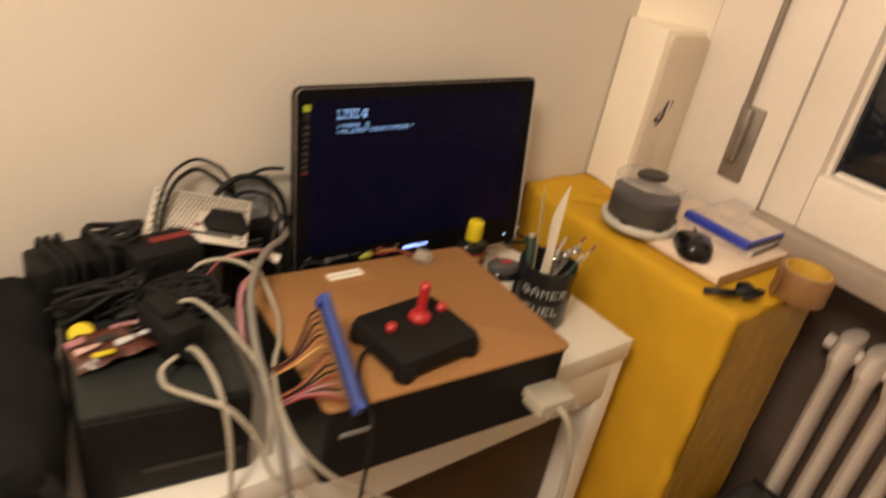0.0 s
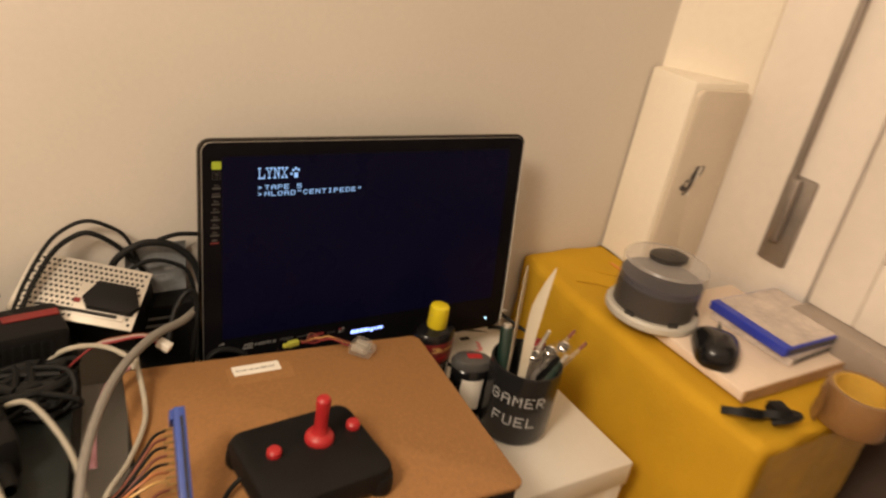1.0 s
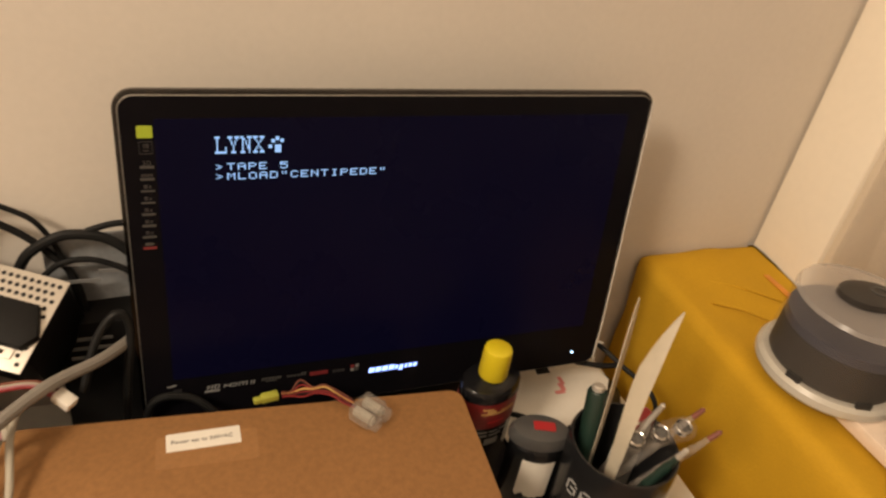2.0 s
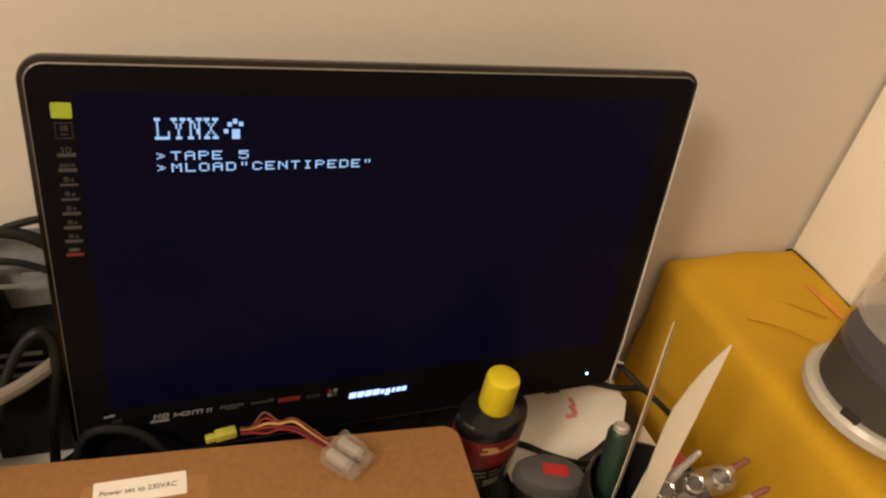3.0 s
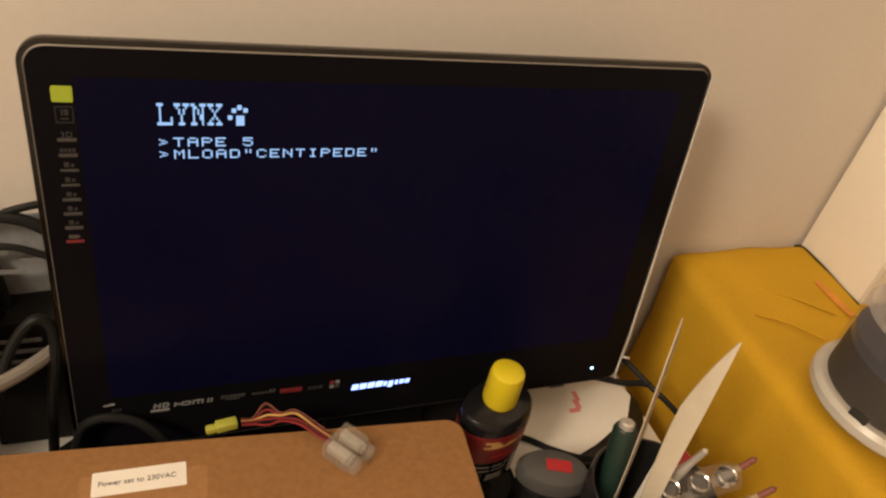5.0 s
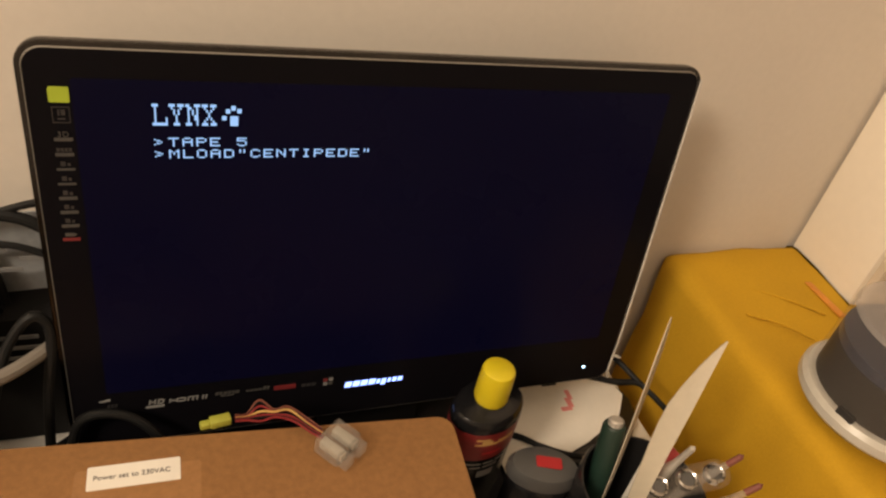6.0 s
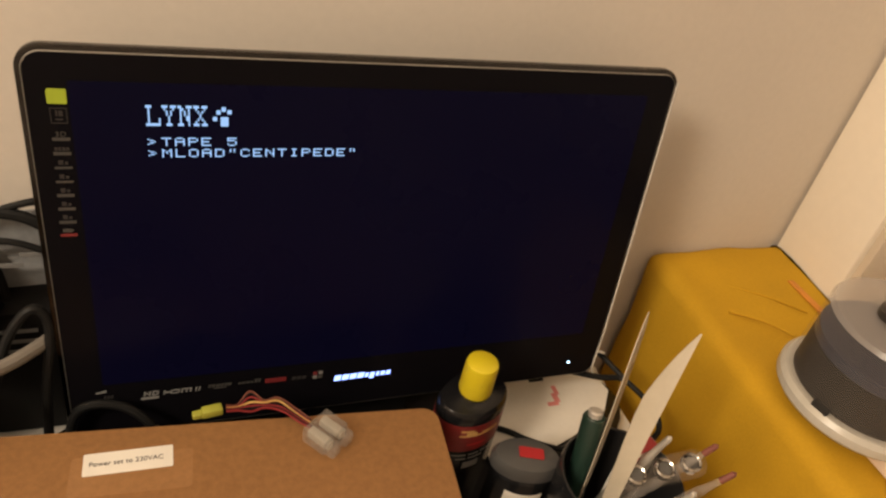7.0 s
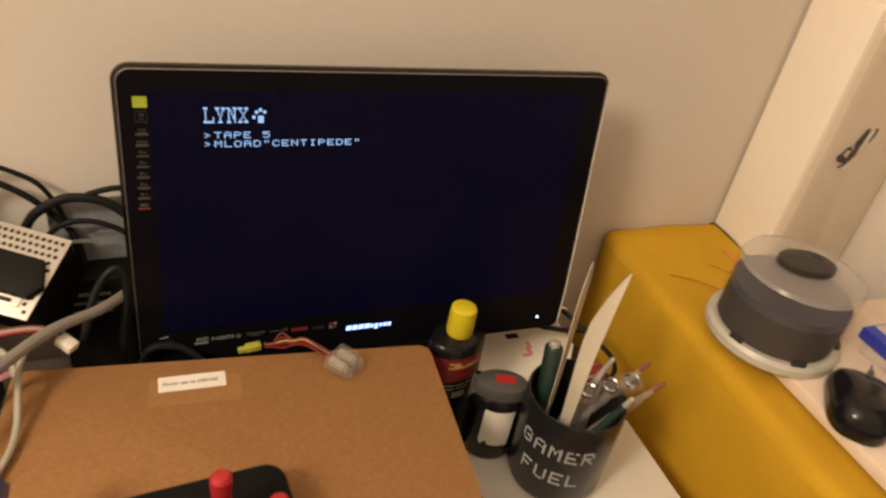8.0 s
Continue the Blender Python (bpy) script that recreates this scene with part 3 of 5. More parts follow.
prints = (
    (-0.1765, 0.0395, DIMINK, [(-0.0012, 0.0, 0.0035, 0.0010), (0.0016, 0.0005, 0.0030, 0.0014)]),
    (-0.1725, 0.0352, FAINTPRINT, [(-0.0020, 0.0, 0.0014, 0.0022), (0.0, 0.0, 0.0014, 0.0022), (0.0020, 0.0, 0.0014, 0.0022)]),
    (-0.1480, 0.0330, DIMINK, [(-0.0036, 0.0014, 0.0011, 0.0034), (-0.0021, 0.0014, 0.0012, 0.0009), (-0.0006, 0.0014, 0.0011, 0.0034), (0.0014, 0.0014, 0.0011, 0.0034), (0.0029, 0.0028, 0.0020, 0.0007), (0.0029, 0.0, 0.0020, 0.0007), (0.0042, 0.0014, 0.0010, 0.0026), (0.0, -0.0022, 0.0108, 0.0016)]),
    (-0.1284, 0.0339, DIMINK, [(-0.0112, 0.0, 0.0010, 0.0030), (-0.0090, 0.0, 0.0036, 0.0008), (-0.0068, 0.0, 0.0010, 0.0030), (-0.0044, 0.0012, 0.0030, 0.0007), (-0.0044, -0.0012, 0.0030, 0.0007), (-0.0024, 0.0, 0.0010, 0.0026), (-0.0004, 0.0, 0.0010, 0.0030),
                               (0.0024, 0.0013, 0.0050, 0.0006), (0.0024, 0.0, 0.0010, 0.0028), (0.0050, 0.0, 0.0010, 0.0030), (0.0084, 0.0, 0.0010, 0.0030), (0.0104, 0.0, 0.0010, 0.0030)]),
    (-0.1046, 0.0348, GREYPRINT, [(-0.0068, 0.0, 0.0018, 0.0022), (-0.0044, 0.0, 0.0018, 0.0022), (-0.0016, 0.0, 0.0022, 0.0020), (0.0010, 0.0, 0.0018, 0.0020), (0.0034, 0.0, 0.0016, 0.0020), (0.0058, 0.0, 0.0022, 0.0020), (0.0, -0.0022, 0.0080, 0.0006)]),
    (-0.0860, 0.0347, GREYPRINT, [(-0.0062, -0.0003, 0.0018, 0.0012), (-0.0036, -0.0003, 0.0020, 0.0012), (-0.0008, -0.0003, 0.0020, 0.0012), (0.0018, -0.0003, 0.0018, 0.0012), (0.0044, 0.0003, 0.0016, 0.0026), (0.0066, 0.0003, 0.0014, 0.0026)]),
    (-0.0684, 0.0337, REDPRINT, [(0.0, 0.0, 0.0142, 0.0032)]),
    (-0.0525, 0.0332, FAINTPRINT, [(-0.0034, 0.0, 0.0026, 0.0022), (0.0, 0.0, 0.0026, 0.0022), (0.0034, 0.0, 0.0026, 0.0022)]),
)
for x, y, mt, items in prints:
    part("bezel_print", italic(items, 0.0 if mt is REDPRINT else 0.2), mt, mon, "small unlit print", smooth=False, m=pose(x, y, 0.0013))
for dx, dy, mt in ((-0.0018, 0.0016, REDPRINT), (0.0020, 0.0018, DIMINK), (-0.0018, -0.0017, DIMINK), (0.0018, -0.0016, GREYPRINT)):
    part("printed_mark", boxes(((0, 0, 0), (0.0028, 0.0025, 0.0004))), mt, mon, smooth=False, m=pose(-0.0396 + dx, 0.0340 + dy, 0.0014))
lg = italic([(-0.0195, 0, 0.0046, 0.0042), (-0.0139, 0, 0.0046, 0.0042), (-0.0083, 0, 0.0046, 0.0042), (-0.0027, 0, 0.0046, 0.0042),
             (0.0018, -0.0004, 0.0024, 0.0032), (0.0058, -0.0012, 0.0032, 0.0048), (0.0098, -0.0004, 0.0020, 0.0032), (0.0136, -0.0004, 0.0030, 0.0032), (0.0177, -0.0004, 0.0030, 0.0032)])
part("lit_badge", lg, LOGOLIGHT, mon, "glowing blue-white badge", smooth=False, m=pose(-0.0056, 0.0293, 0.0016, 0, 0, 0.6))
part("power_light", lathe([(0.0012, 0.0), (0.0012, 0.0005), (0.0, 0.0006)], 12, pose(0.1654, 0.0170, 0.0012)), LEDLIGHT, mon, "tiny white power light")
# loose film at the bottom; higher up the pale strip imitates the edge's reflection
part("film_and_edge_glint", tube([(0.1993, 0.246, 0.0), (0.1990, 0.200, 0.0006), (0.1993, 0.150, 0.0002), (0.1988, 0.100, 0.0010), (0.1985, 0.060, 0.001), (0.1974, 0.040, 0.0022), (0.1972, 0.022, 0.0012), (0.1955, 0.008, 0.0024), (0.1975, 0.002, 0.001), (0.2000, -0.002, 0.0)], 0.0011, 6, 5, 0.5), FOILPALE, mon, "loose edge film below, pale line of reflected light drawn up the edge above", m=pose(-0.0062, 0.003, 0))
part("film_tag", tube([(0.1968, 0.022, 0.001), (0.2010, 0.0205, 0.002), (0.2050, 0.0185, 0.0015)], 0.0010, 6, 4, 0.4), FOILPALE, mon, m=pose(-0.0062, 0.003, 0))
part("neck", boxes(((0, -0.012, -0.026), (0.075, 0.075, 0.016)), bevel=0.003), BLACKPL, mon)
foot = slab([(0.235 * math.cos(a), 0.088 * math.sin(a)) for a in (2 * math.pi * i / 48 for i in range(48))], 0.0, 0.012, 0.004)
part("foot", foot, GLOSS, mon, "black oval foot", m=MON.inverted() @ pose(0, -0.008, 0.749))
card = slab([(0.088, -0.056), (0.130, -0.051), (0.168, -0.038), (0.208, -0.018), (0.223, 0.0025), (0.219, 0.024), (0.165, 0.045), (0.09, 0.05)], 0.0, 0.0012)
crd = tagged(part("paper_card", card, PAPER, smooth=False, m=pose(0.004, -0.006, 0.7625)), "white paper card with a pink mark lying on the monitor foot", "card")
pm = bmesh.new()
for a, c, w, h in ((0.126, -0.020, 0.010, 0.004), (0.131, -0.014, 0.005, 0.010), (0.134, -0.006, 0.004, 0.010)):
    box(pm, (a + 0.0384, c + 0.0162, 0.0016), (w, h, 0.0004))
part("pink_mark", pm, PINKINK, crd, "pink ink mark", smooth=False)

part("black_tab", boxes(((0.160, 0.026, 0.0016), (0.014, 0.007, 0.0008)), bevel=0.0002), CABLEBLACK, crd, "small black tab", smooth=False)

# ---- home-made computer with a hardboard lid ----
CPU = pose(-0.1335, -0.1705, 0.748, 0, 0, -4.4)
cpu = thing("computer_case", CPU, "black computer case with a brown hardboard lid on the desk", "computer")
part("body", slab(outline(0.300, 0.232, 0.006), 0.004, 0.097), BLACKPL, cpu)
lid = part("lid", slab(outline(0.307, 0.238, 0.010), 0.0975, 0.1015, 0.001), HARDBOARD, cpu, "speckled brown hardboard lid", m=pose(0, 0, 0))
tag = part("paper_label", slab(outline(0.047, 0.0148, 0.0008, 2), 0.1015, 0.1019), PAPER, lid, "white handwritten paper label", smooth=False, m=pose(-0.0330, 0.0955, 0, 0, 0, 3.2))
part("tape_patch", slab(outline(0.064, 0.026, 0.002, 2), 0.1013, 0.1016), mat("clear_tape", (0.300, 0.152, 0.060), 0.35, vary=0.12, scale=230, fine=800, spec=0.4), lid, "strip of clear tape", smooth=False, m=pose(-0.0305, 0.0875, 0, 0, 0, 1))
part("writing", lettering("Power set to 230VAC", 0.0043, 1.0), DARKINK, tag, smooth=False, m=pose(-0.0205, -0.0015, 0.1020))
part("front_badge", boxes(((0, 0, 0), (0.036, 0.0012, 0.0060)), bevel=0.0004), DIMINK, cpu, "small pale badge", m=pose(-0.118, -0.1166, 0.063))
for x in (-0.12, 0.12):
    for y in (-0.09, 0.09):
        part("foot", lathe([(0.009, 0.0), (0.008, 0.005), (0.0, 0.005)], 12, pose(x, y, 0)), BLACKPL, cpu)

# plug on the computer's front, with its cord
plug = thing("data_plug", CPU @ pose(0.118, -0.118, 0.050), "beige data plug with a cord in the computer front", "plug")
part("hood", slab(outline(0.052, 0.034, 0.005), -0.008, 0.008, 0.002), CABLEWHITE, plug, m=pose(0, -0.020, 0))
part("shell", boxes(((0, -0.001, 0), (0.044, 0.006, 0.011)), bevel=0.001), STEEL, plug)
for x in (-0.022, 0.022):
    part("screw", lathe([(0.0026, 0.0), (0.0026, 0.012), (0.0, 0.0125)], 10, pose(x, -0.036, 0, 90)), CABLEGREY, plug)
part("cord", tube([(0, -0.036, 0), (0.006, -0.050, -0.012), (0.016, -0.056, -0.045), (0.030, -0.055, -0.11), (0.036, -0.05, -0.25), (0.03, -0.04, -0.55)], 0.0038), CABLEWHITE, plug)

# ---- joystick ----
joy = thing("joystick", pose(-0.163, -0.226, 0.8497, 0, 0, 5), "black joystick with a red stick and two red buttons", "joystick")
part("body", slab(outline(0.110, 0.091, 0.012), 0.007, 0.0275, 0.004), BLACKPL, joy)
part("base", slab(outline(0.092, 0.074, 0.010), 0.001, 0.008), BLACKPL, joy)
for x, y in ((-0.045, -0.037), (0.045, -0.037), (0.045, 0.037), (-0.045, 0.037)):
    part("corner_foot", lathe([(0.0, 0.0), (0.010, 0.0), (0.0115, 0.003), (0.0115, 0.010), (0.0105, 0.018), (0.0, 0.019)], 20, pose(x, y, 0)), BLACKPL, joy)
stick = part("stick", lathe([(0.0125, 0.0275), (0.0124, 0.0305), (0.0105, 0.0335), (0.0072, 0.0350), (0.0060, 0.0375), (0.0056, 0.044), (0.0056, 0.058), (0.0062, 0.064), (0.0060, 0.0685), (0.0042, 0.0708), (0.0, 0.0712)], 24, pose(0.012, 0.010, 0)), RED, joy, "red ball-ended stick")
for x, y in ((-0.029, 0.008), (0.045, 0.012)):
    part("button", lathe([(0.0062, 0.0275), (0.0062, 0.0315), (0.0045, 0.0335), (0.0, 0.0338)], 20, pose(x, y, 0)), RED, joy, "round red button")
part("cord", tube([(-0.05, 0.012, 0.012), (-0.068, 0.004, 0.006), (-0.088, -0.022, 0.004), (-0.102, -0.056, 0.004), (-0.110, -0.074, -0.003), (-0.113, -0.078, -0.05), (-0.112, -0.075, -0.095)], 0.002), CABLEBLACK, joy)

# ---- blue edge connector with coloured wires ----
con = thing("edge_connector", pose(-0.2660, -0.2385, 0.8765, 28, 0, -7.2), "blue edge connector with coloured wires propped up on the lid", "connector")
part("shell", boxes(((0.0, 0, 0.0105), (0.0085, 0.122, 0.020)), bevel=0.001), BLUE, con)
part("slot", boxes(((0.001, 0, 0.0208), (0.002, 0.106, 0.0008))), HOLE, con)
part("ear", boxes(((-0.0055, 0.057, 0.0085), (0.0025, 0.008, 0.016)), bevel=0.0006), BLUE, con)
for i in range(20):
    part("pin", boxes(((-0.0078, -0.050 + i * 0.0052, 0.008), (0.008, 0.0014, 0.0014))), BRASSPIN, con, "dull brass pin" if i == 0 else "")
# two bundles: the far wires bend down to the lid edge, the near ones leave flat
WIRES = (REDWIRE, PINKWIRE, CABLEBLACK, PINKWIRE, REDWIRE, CABLEBLACK, CABLEBLACK, ORANGEWIRE, BROWNWIRE, GOLDPRINT, ORANGEWIRE, CABLEBLACK, BROWNWIRE, CABLEBLACK, BROWNWIRE, CABLEBLACK)
for i, mt in enumerate(WIRES):
    y = -0.048 + i * 0.0064
    k = random.uniform(-1, 1)
    mid = -0.003 if i > 8 else -0.028
    part("wire", tube([(-0.010, y, 0.008), (-0.019, y + (mid - y) * 0.10, 0.012 + 0.003 * k), (-0.030, y + (mid - y) * 0.42, 0.011 + 0.004 * k), (-0.043, mid + (y - mid) * 0.26, 0.002 + 0.003 * k), (-0.053, mid + 0.002 + (y - mid) * 0.20, -0.014), (-0.058, mid + 0.010 + (y - mid) * 0.2, -0.05)], 0.0012, 6, 5), mt, con)

# ---- loose power harness on the lid ----
har = thing("wire_harness", pose(0, 0, 0.850), "loose red, black and yellow wire harness with a clear plug", "wires")
pl = part("clear_plug", boxes(((0, 0, 0.0062), (0.018, 0.015, 0.010)), ((-0.0048, -0.009, 0.0055), (0.0066, 0.007, 0.0075)), ((0.0048, -0.009, 0.0055), (0.0066, 0.007, 0.0075)), bevel=0.0012), BLISTER, har, "clear plastic plug", m=pose(-0.0490, -0.0775, 0, 0, 0, 38) @ Matrix.Scale(1.2, 4))
for x in (-0.0045, 0.0045):
    part("contact", boxes(((x, -0.001, 0.0062), (0.0045, 0.014, 0.0050)), bevel=0.0006), CABLEWHITE, pl)
part("yellow_plug", boxes(((0, 0, 0.0042), (0.012, 0.006, 0.0055)), ((-0.0085, 0, 0.0036), (0.006, 0.0045, 0.004)), bevel=0.0008), LIMEPLUG, har, "small yellow-green plug", m=pose(-0.1125, -0.0480, 0, 0, 0, 8))
for i, mt in enumerate((REDWIRE, CABLEBLACK, REDWIRE, CABLEBLACK, GOLDPRINT, REDWIRE, CABLEBLACK, BROWNWIRE)):
    o = (i - 3.5) * 0.0013
    k = random.uniform(-1, 1)
    part("wire", tube([(-0.104, -0.0478 + o * 0.5, 0.0045), (-0.097, -0.0470 + o * 0.5, 0.003), (-0.089, -0.0450 + o * 1.5 + 0.002 * k, 0.0016 + 0.0006 * i), (-0.081, -0.0470 + o * 0.6, 0.004 - 0.001 * k), (-0.072, -0.0490 + o * 1.6 - 0.002 * k, 0.0024 + 0.0008 * (7 - i)), (-0.063, -0.0600 + o * 1.1, 0.005), (-0.0560, -0.0690 + o * 0.8, 0.006)], 0.00075, 6, 5), mt, har)

# ---- bottle, jar, mug ----
def ellipse_lathe(profile, kx, ky, seg=36):
    b = lathe(profile, seg)
    b.transform(Matrix.Diagonal((kx, ky, 1, 1)))
    return b

bot = thing("bottle", pose(0.0600, -0.054, 0.7485, 0, 0, 20) @ Matrix.Diagonal((0.95, 0.95, 0.98, 1)), "black bottle with a dark red label and yellow cap", "bottle")
part("body", ellipse_lathe([(0.0, 0.0), (0.0275, 0.0), (0.0295, 0.003), (0.0295, 0.094), (0.0288, 0.0985), (0.0262, 0.1012), (0.0140, 0.1030), (0.0125, 0.1038), (0.0, 0.104)], 1.0, 0.72), GLOSS, bot)
lb = part("label", ellipse_lathe([(0.0298, 0.064), (0.0298, 0.0915)], 1.0, 0.72), LABELRED, bot, "dark red label")
for z, off, w, tall, mt in ((0.0862, -0.007, 0.009, 0.0010, GOLDPRINT), (0.0836, -0.004, 0.007, 0.0014, GOLDPRINT), (0.0812, 0.002, 0.028, 0.0010, GOLDPRINT), (0.0832, 0.009, 0.012, 0.0009, GOLDPRINT),
                          (0.0715, 0.001, 0.013, 0.0010, RED), (0.0600, -0.009, 0.010, 0.0009, DIMINK), (0.0600, 0.001, 0.007, 0.0009, DIMINK), (0.0600, 0.009, 0.006, 0.0009, DIMINK),
                          (0.0558, -0.007, 0.007, 0.0009, DIMINK), (0.0558, 0.003, 0.010, 0.0009, DIMINK), (0.0480, 0.001, 0.011, 0.0036, DIMINK)):
    strip = bmesh.new()
    n = 8
    top, bo = [], []
    for i in range(n + 1):
        a = -math.pi / 2 - 0.28 + (off + (i / n - 0.5) * w) / 0.024
        top.append(strip.verts.new((0.0301 * math.cos(a), 0.0301 * 0.72 * math.sin(a), z + tall)))
        bo.append(strip.verts.new((0.0301 * math.cos(a), 0.0301 * 0.72 * math.sin(a), z - tall)))
    for i in range(n):
        strip.faces.new((bo[i], bo[i + 1], top[i + 1], top[i]))
    part("print_bar", strip, mt, lb, "unreadable printed bar", smooth=False)
cap = lathe([(0.0116, 0.104), (0.0122, 0.106), (0.0118, 0.129), (0.0112, 0.1315), (0.009, 0.1328), (0.0, 0.1330)], 48)
for v in cap.verts:
    if 0.105 < v.co.z < 0.130:
        a = math.atan2(v.co.y, v.co.x)
        k = 1 + 0.012 * math.cos(24 * a)
        v.co.x *= k
        v.co.y *= k
part("cap", cap, YCAP, bot, "ribbed yellow cap")

jar = thing("ink_jar", pose(0.0875, -0.098, 0.7485, 0, 0, -20), "small black jar with a grey lid and red label", "jar")
part("body", ellipse_lathe([(0.0, 0.0), (0.019, 0.0), (0.020, 0.002), (0.020, 0.068), (0.018, 0.0705), (0.0, 0.071)], 1.1, 0.85), GLOSS, jar)
part("lid", ellipse_lathe([(0.0205, 0.070), (0.0215, 0.071), (0.0215, 0.077), (0.019, 0.081), (0.010, 0.083), (0.0, 0.0833)], 1.14, 0.72), GREYPL, jar, "matt grey lid")
part("lid_sticker", slab(outline(0.017, 0.0085, 0.001, 2), 0.083, 0.0838), RED, jar, "red sticker", smooth=False, m=pose(0.002, 0, 0))
wrapb = bmesh.new()
edge = []
for i in range(13):
    a = math.radians(-122 + i * 6.0)
    lo = 0.018 + (0.010 * random.random() if i < 4 else 0.002 * random.random())
    edge.append((wrapb.verts.new((0.0203 * 1.1 * math.cos(a), 0.0203 * 0.85 * math.sin(a), lo)), wrapb.verts.new((0.0203 * 1.1 * math.cos(a), 0.0203 * 0.85 * math.sin(a), 0.060))))
for a, c in zip(edge, edge[1:]):
    wrapb.faces.new((a[0], c[0], c[1], a[1]))
part("paper_label", wrapb, PAPER, jar, "torn white paper label")

mug = thing("mug", pose(0.136, -0.136, 0.7485), "black mug with pale blocky lettering, full of pens", "mug")
part("cup", lathe([(0.0, 0.004), (0.035, 0.004), (0.0375, 0.01), (0.0385, 0.09), (0.0395, 0.0955), (0.0410, 0.0955), (0.0418, 0.093), (0.0415, 0.010), (0.038, 0.001), (0.030, 0.0), (0.0, 0.0)], 48), MUGM, mug)
def wrap(z0, half):
    def place(x, y, lift):
        a = math.radians(-131) + (x - half) / 0.0416
        r = 0.04165 + lift
        return (r * math.cos(a), r * math.sin(a), z0 + y)
    return place
part("lettering", dots("GAMER", GLYPH, 0.00210, 0.00190, 0.0138, wrap(0.0705, 0.0345)), MUGINK, mug, "pale blocky lettering", smooth=False)
part("lettering", dots("FUEL", GLYPH, 0.00210, 0.00190, 0.0138, wrap(0.0430, 0.0275)), MUGINK, mug, "pale blocky lettering", smooth=False)

def strip(points, width, twist, thick=0.0007, sharp=1.4, side=0.0):
    """A thin bent plastic strip that tapers to its tip."""
    b = bmesh.new()
    path = smooth_path(points, 5)
    rows = []
    for i, q in enumerate(path):
        k = i / (len(path) - 1)
        d = (path[min(i + 1, len(path) - 1)] - path[max(0, i - 1)]).normalized()
        u = d.cross(Vector(twist)).normalized()
        n = u.cross(d).normalized()
        w = width * (0.40 + 0.75 * min(1.0, k / 0.7)) * (1.0 if k < 0.72 else max(0.06, 1 - ((k - 0.72) / 0.28) ** sharp))
        bow = n * w * 0.07
        q = q + u * side * (width * (0.40 + 0.75 * min(1.0, k / 0.7)) - w) / 2
        rows.append([b.verts.new(q + u * w / 2 + n * thick), b.verts.new(q + bow * -1 + n * thick), b.verts.new(q - u * w / 2 + n * thick),
                     b.verts.new(q - u * w / 2 - n * thick), b.verts.new(q - bow - n * thick), b.verts.new(q + u * w / 2 - n * thick)])
    for a, c in zip(rows, rows[1:]):
        for k in range(6):
            b.faces.new((a[k], a[(k + 1) % 6], c[(k + 1) % 6], c[k]))
    b.faces.new(rows[0][::-1])
    b.faces.new(rows[-1])
    bmesh.ops.recalc_face_normals(b, faces=b.faces[:])
    return b

tagged(part("spatula", strip([(0.116, -0.132, 0.765), (0.129, -0.115, 0.83), (0.143, -0.095, 0.885), (0.161, -0.071, 0.928)], 0.022, (-0.66, 0.74, -0.07), 0.0003, sharp=3.0), STRIP), "thin white plastic strip standing in the mug", "spatula", "strips in the mug")
tagged(part("spatula", strip([(0.120, -0.150, 0.765), (0.128, -0.141, 0.83), (0.139, -0.127, 0.892), (0.1640, -0.106, 0.945)], 0.0125, (-0.5, -0.7, 0.4), sharp=1.25, side=0.9), STRIP), "broad white plastic strip with a slanted tip standing in the mug", "spatula", "strips in the mug")

def rod(a, b, profile, seg=14):
    a, b = Vector(a), Vector(b)
    L = (b - a).length
    m = Matrix.Translation(a) @ (b - a).to_track_quat("Z", "Y").to_matrix().to_4x4()
    return lathe([(r, z * L) for r, z in profile], seg, m)

pen = [(0.0, 0.0), (0.0036, 0.0), (0.0037, 0.62), (0.0041, 0.63), (0.0041, 0.66), (0.0037, 0.67), (0.0035, 0.88), (0.0026, 0.92), (0.0022, 1.0), (0.0, 1.0)]
mk = thing("marker", pose(0, 0, 0), "dark green marker standing in the mug", "pen", "pens in the mug")
part("barrel", rod((0.118, -0.128, 0.76), (0.1242, -0.1025, 0.868), [(0.0, 0), (0.0075, 0.0), (0.0078, 0.985), (0.0070, 1.0), (0.0, 1.0)]), GREEN, mk)
part("end_cap", rod((0.1242, -0.1025, 0.868), (0.1245, -0.1015, 0.8722), [(0.0, 0), (0.0050, 0.0), (0.0050, 0.8), (0.0040, 1.0), (0.0, 1.0)]), STEEL, mk, "silver end cap")
for a, b, mt, tip in (((0.125, -0.125, 0.762), (0.180, -0.146, 0.872), BLISTER, TIPRED), ((0.117, -0.140, 0.762), (0.184, -0.163, 0.866), BLISTER, TIPRED), ((0.13, -0.12, 0.762), (0.158, -0.132, 0.866), STEEL, STEEL), ((0.126, -0.15, 0.762), (0.158, -0.166, 0.856), GREEN, STEEL)):
    p = thing("pen", pose(0, 0, 0), "pen leaning in the black mug", "pen", "pens in the mug")
    part("barrel", rod(a, b, pen), mt, p)
    e = Vector(b) + (Vector(b) - Vector(a)).normalized() * 0.012
    part("tip", rod(b, e, [(0.0022, 0), (0.0020, 0.8), (0.0, 1.0)]), tip, p)
tray = thing("blister_tray", pose(0.163, -0.139, 0.848, 16, -10, -4), "clear blister tray of silver caps across the mug", "tray")
part("shell", slab(outline(0.060, 0.018, 0.008), 0.0, 0.006, 0.002), THINBLISTER, tray)
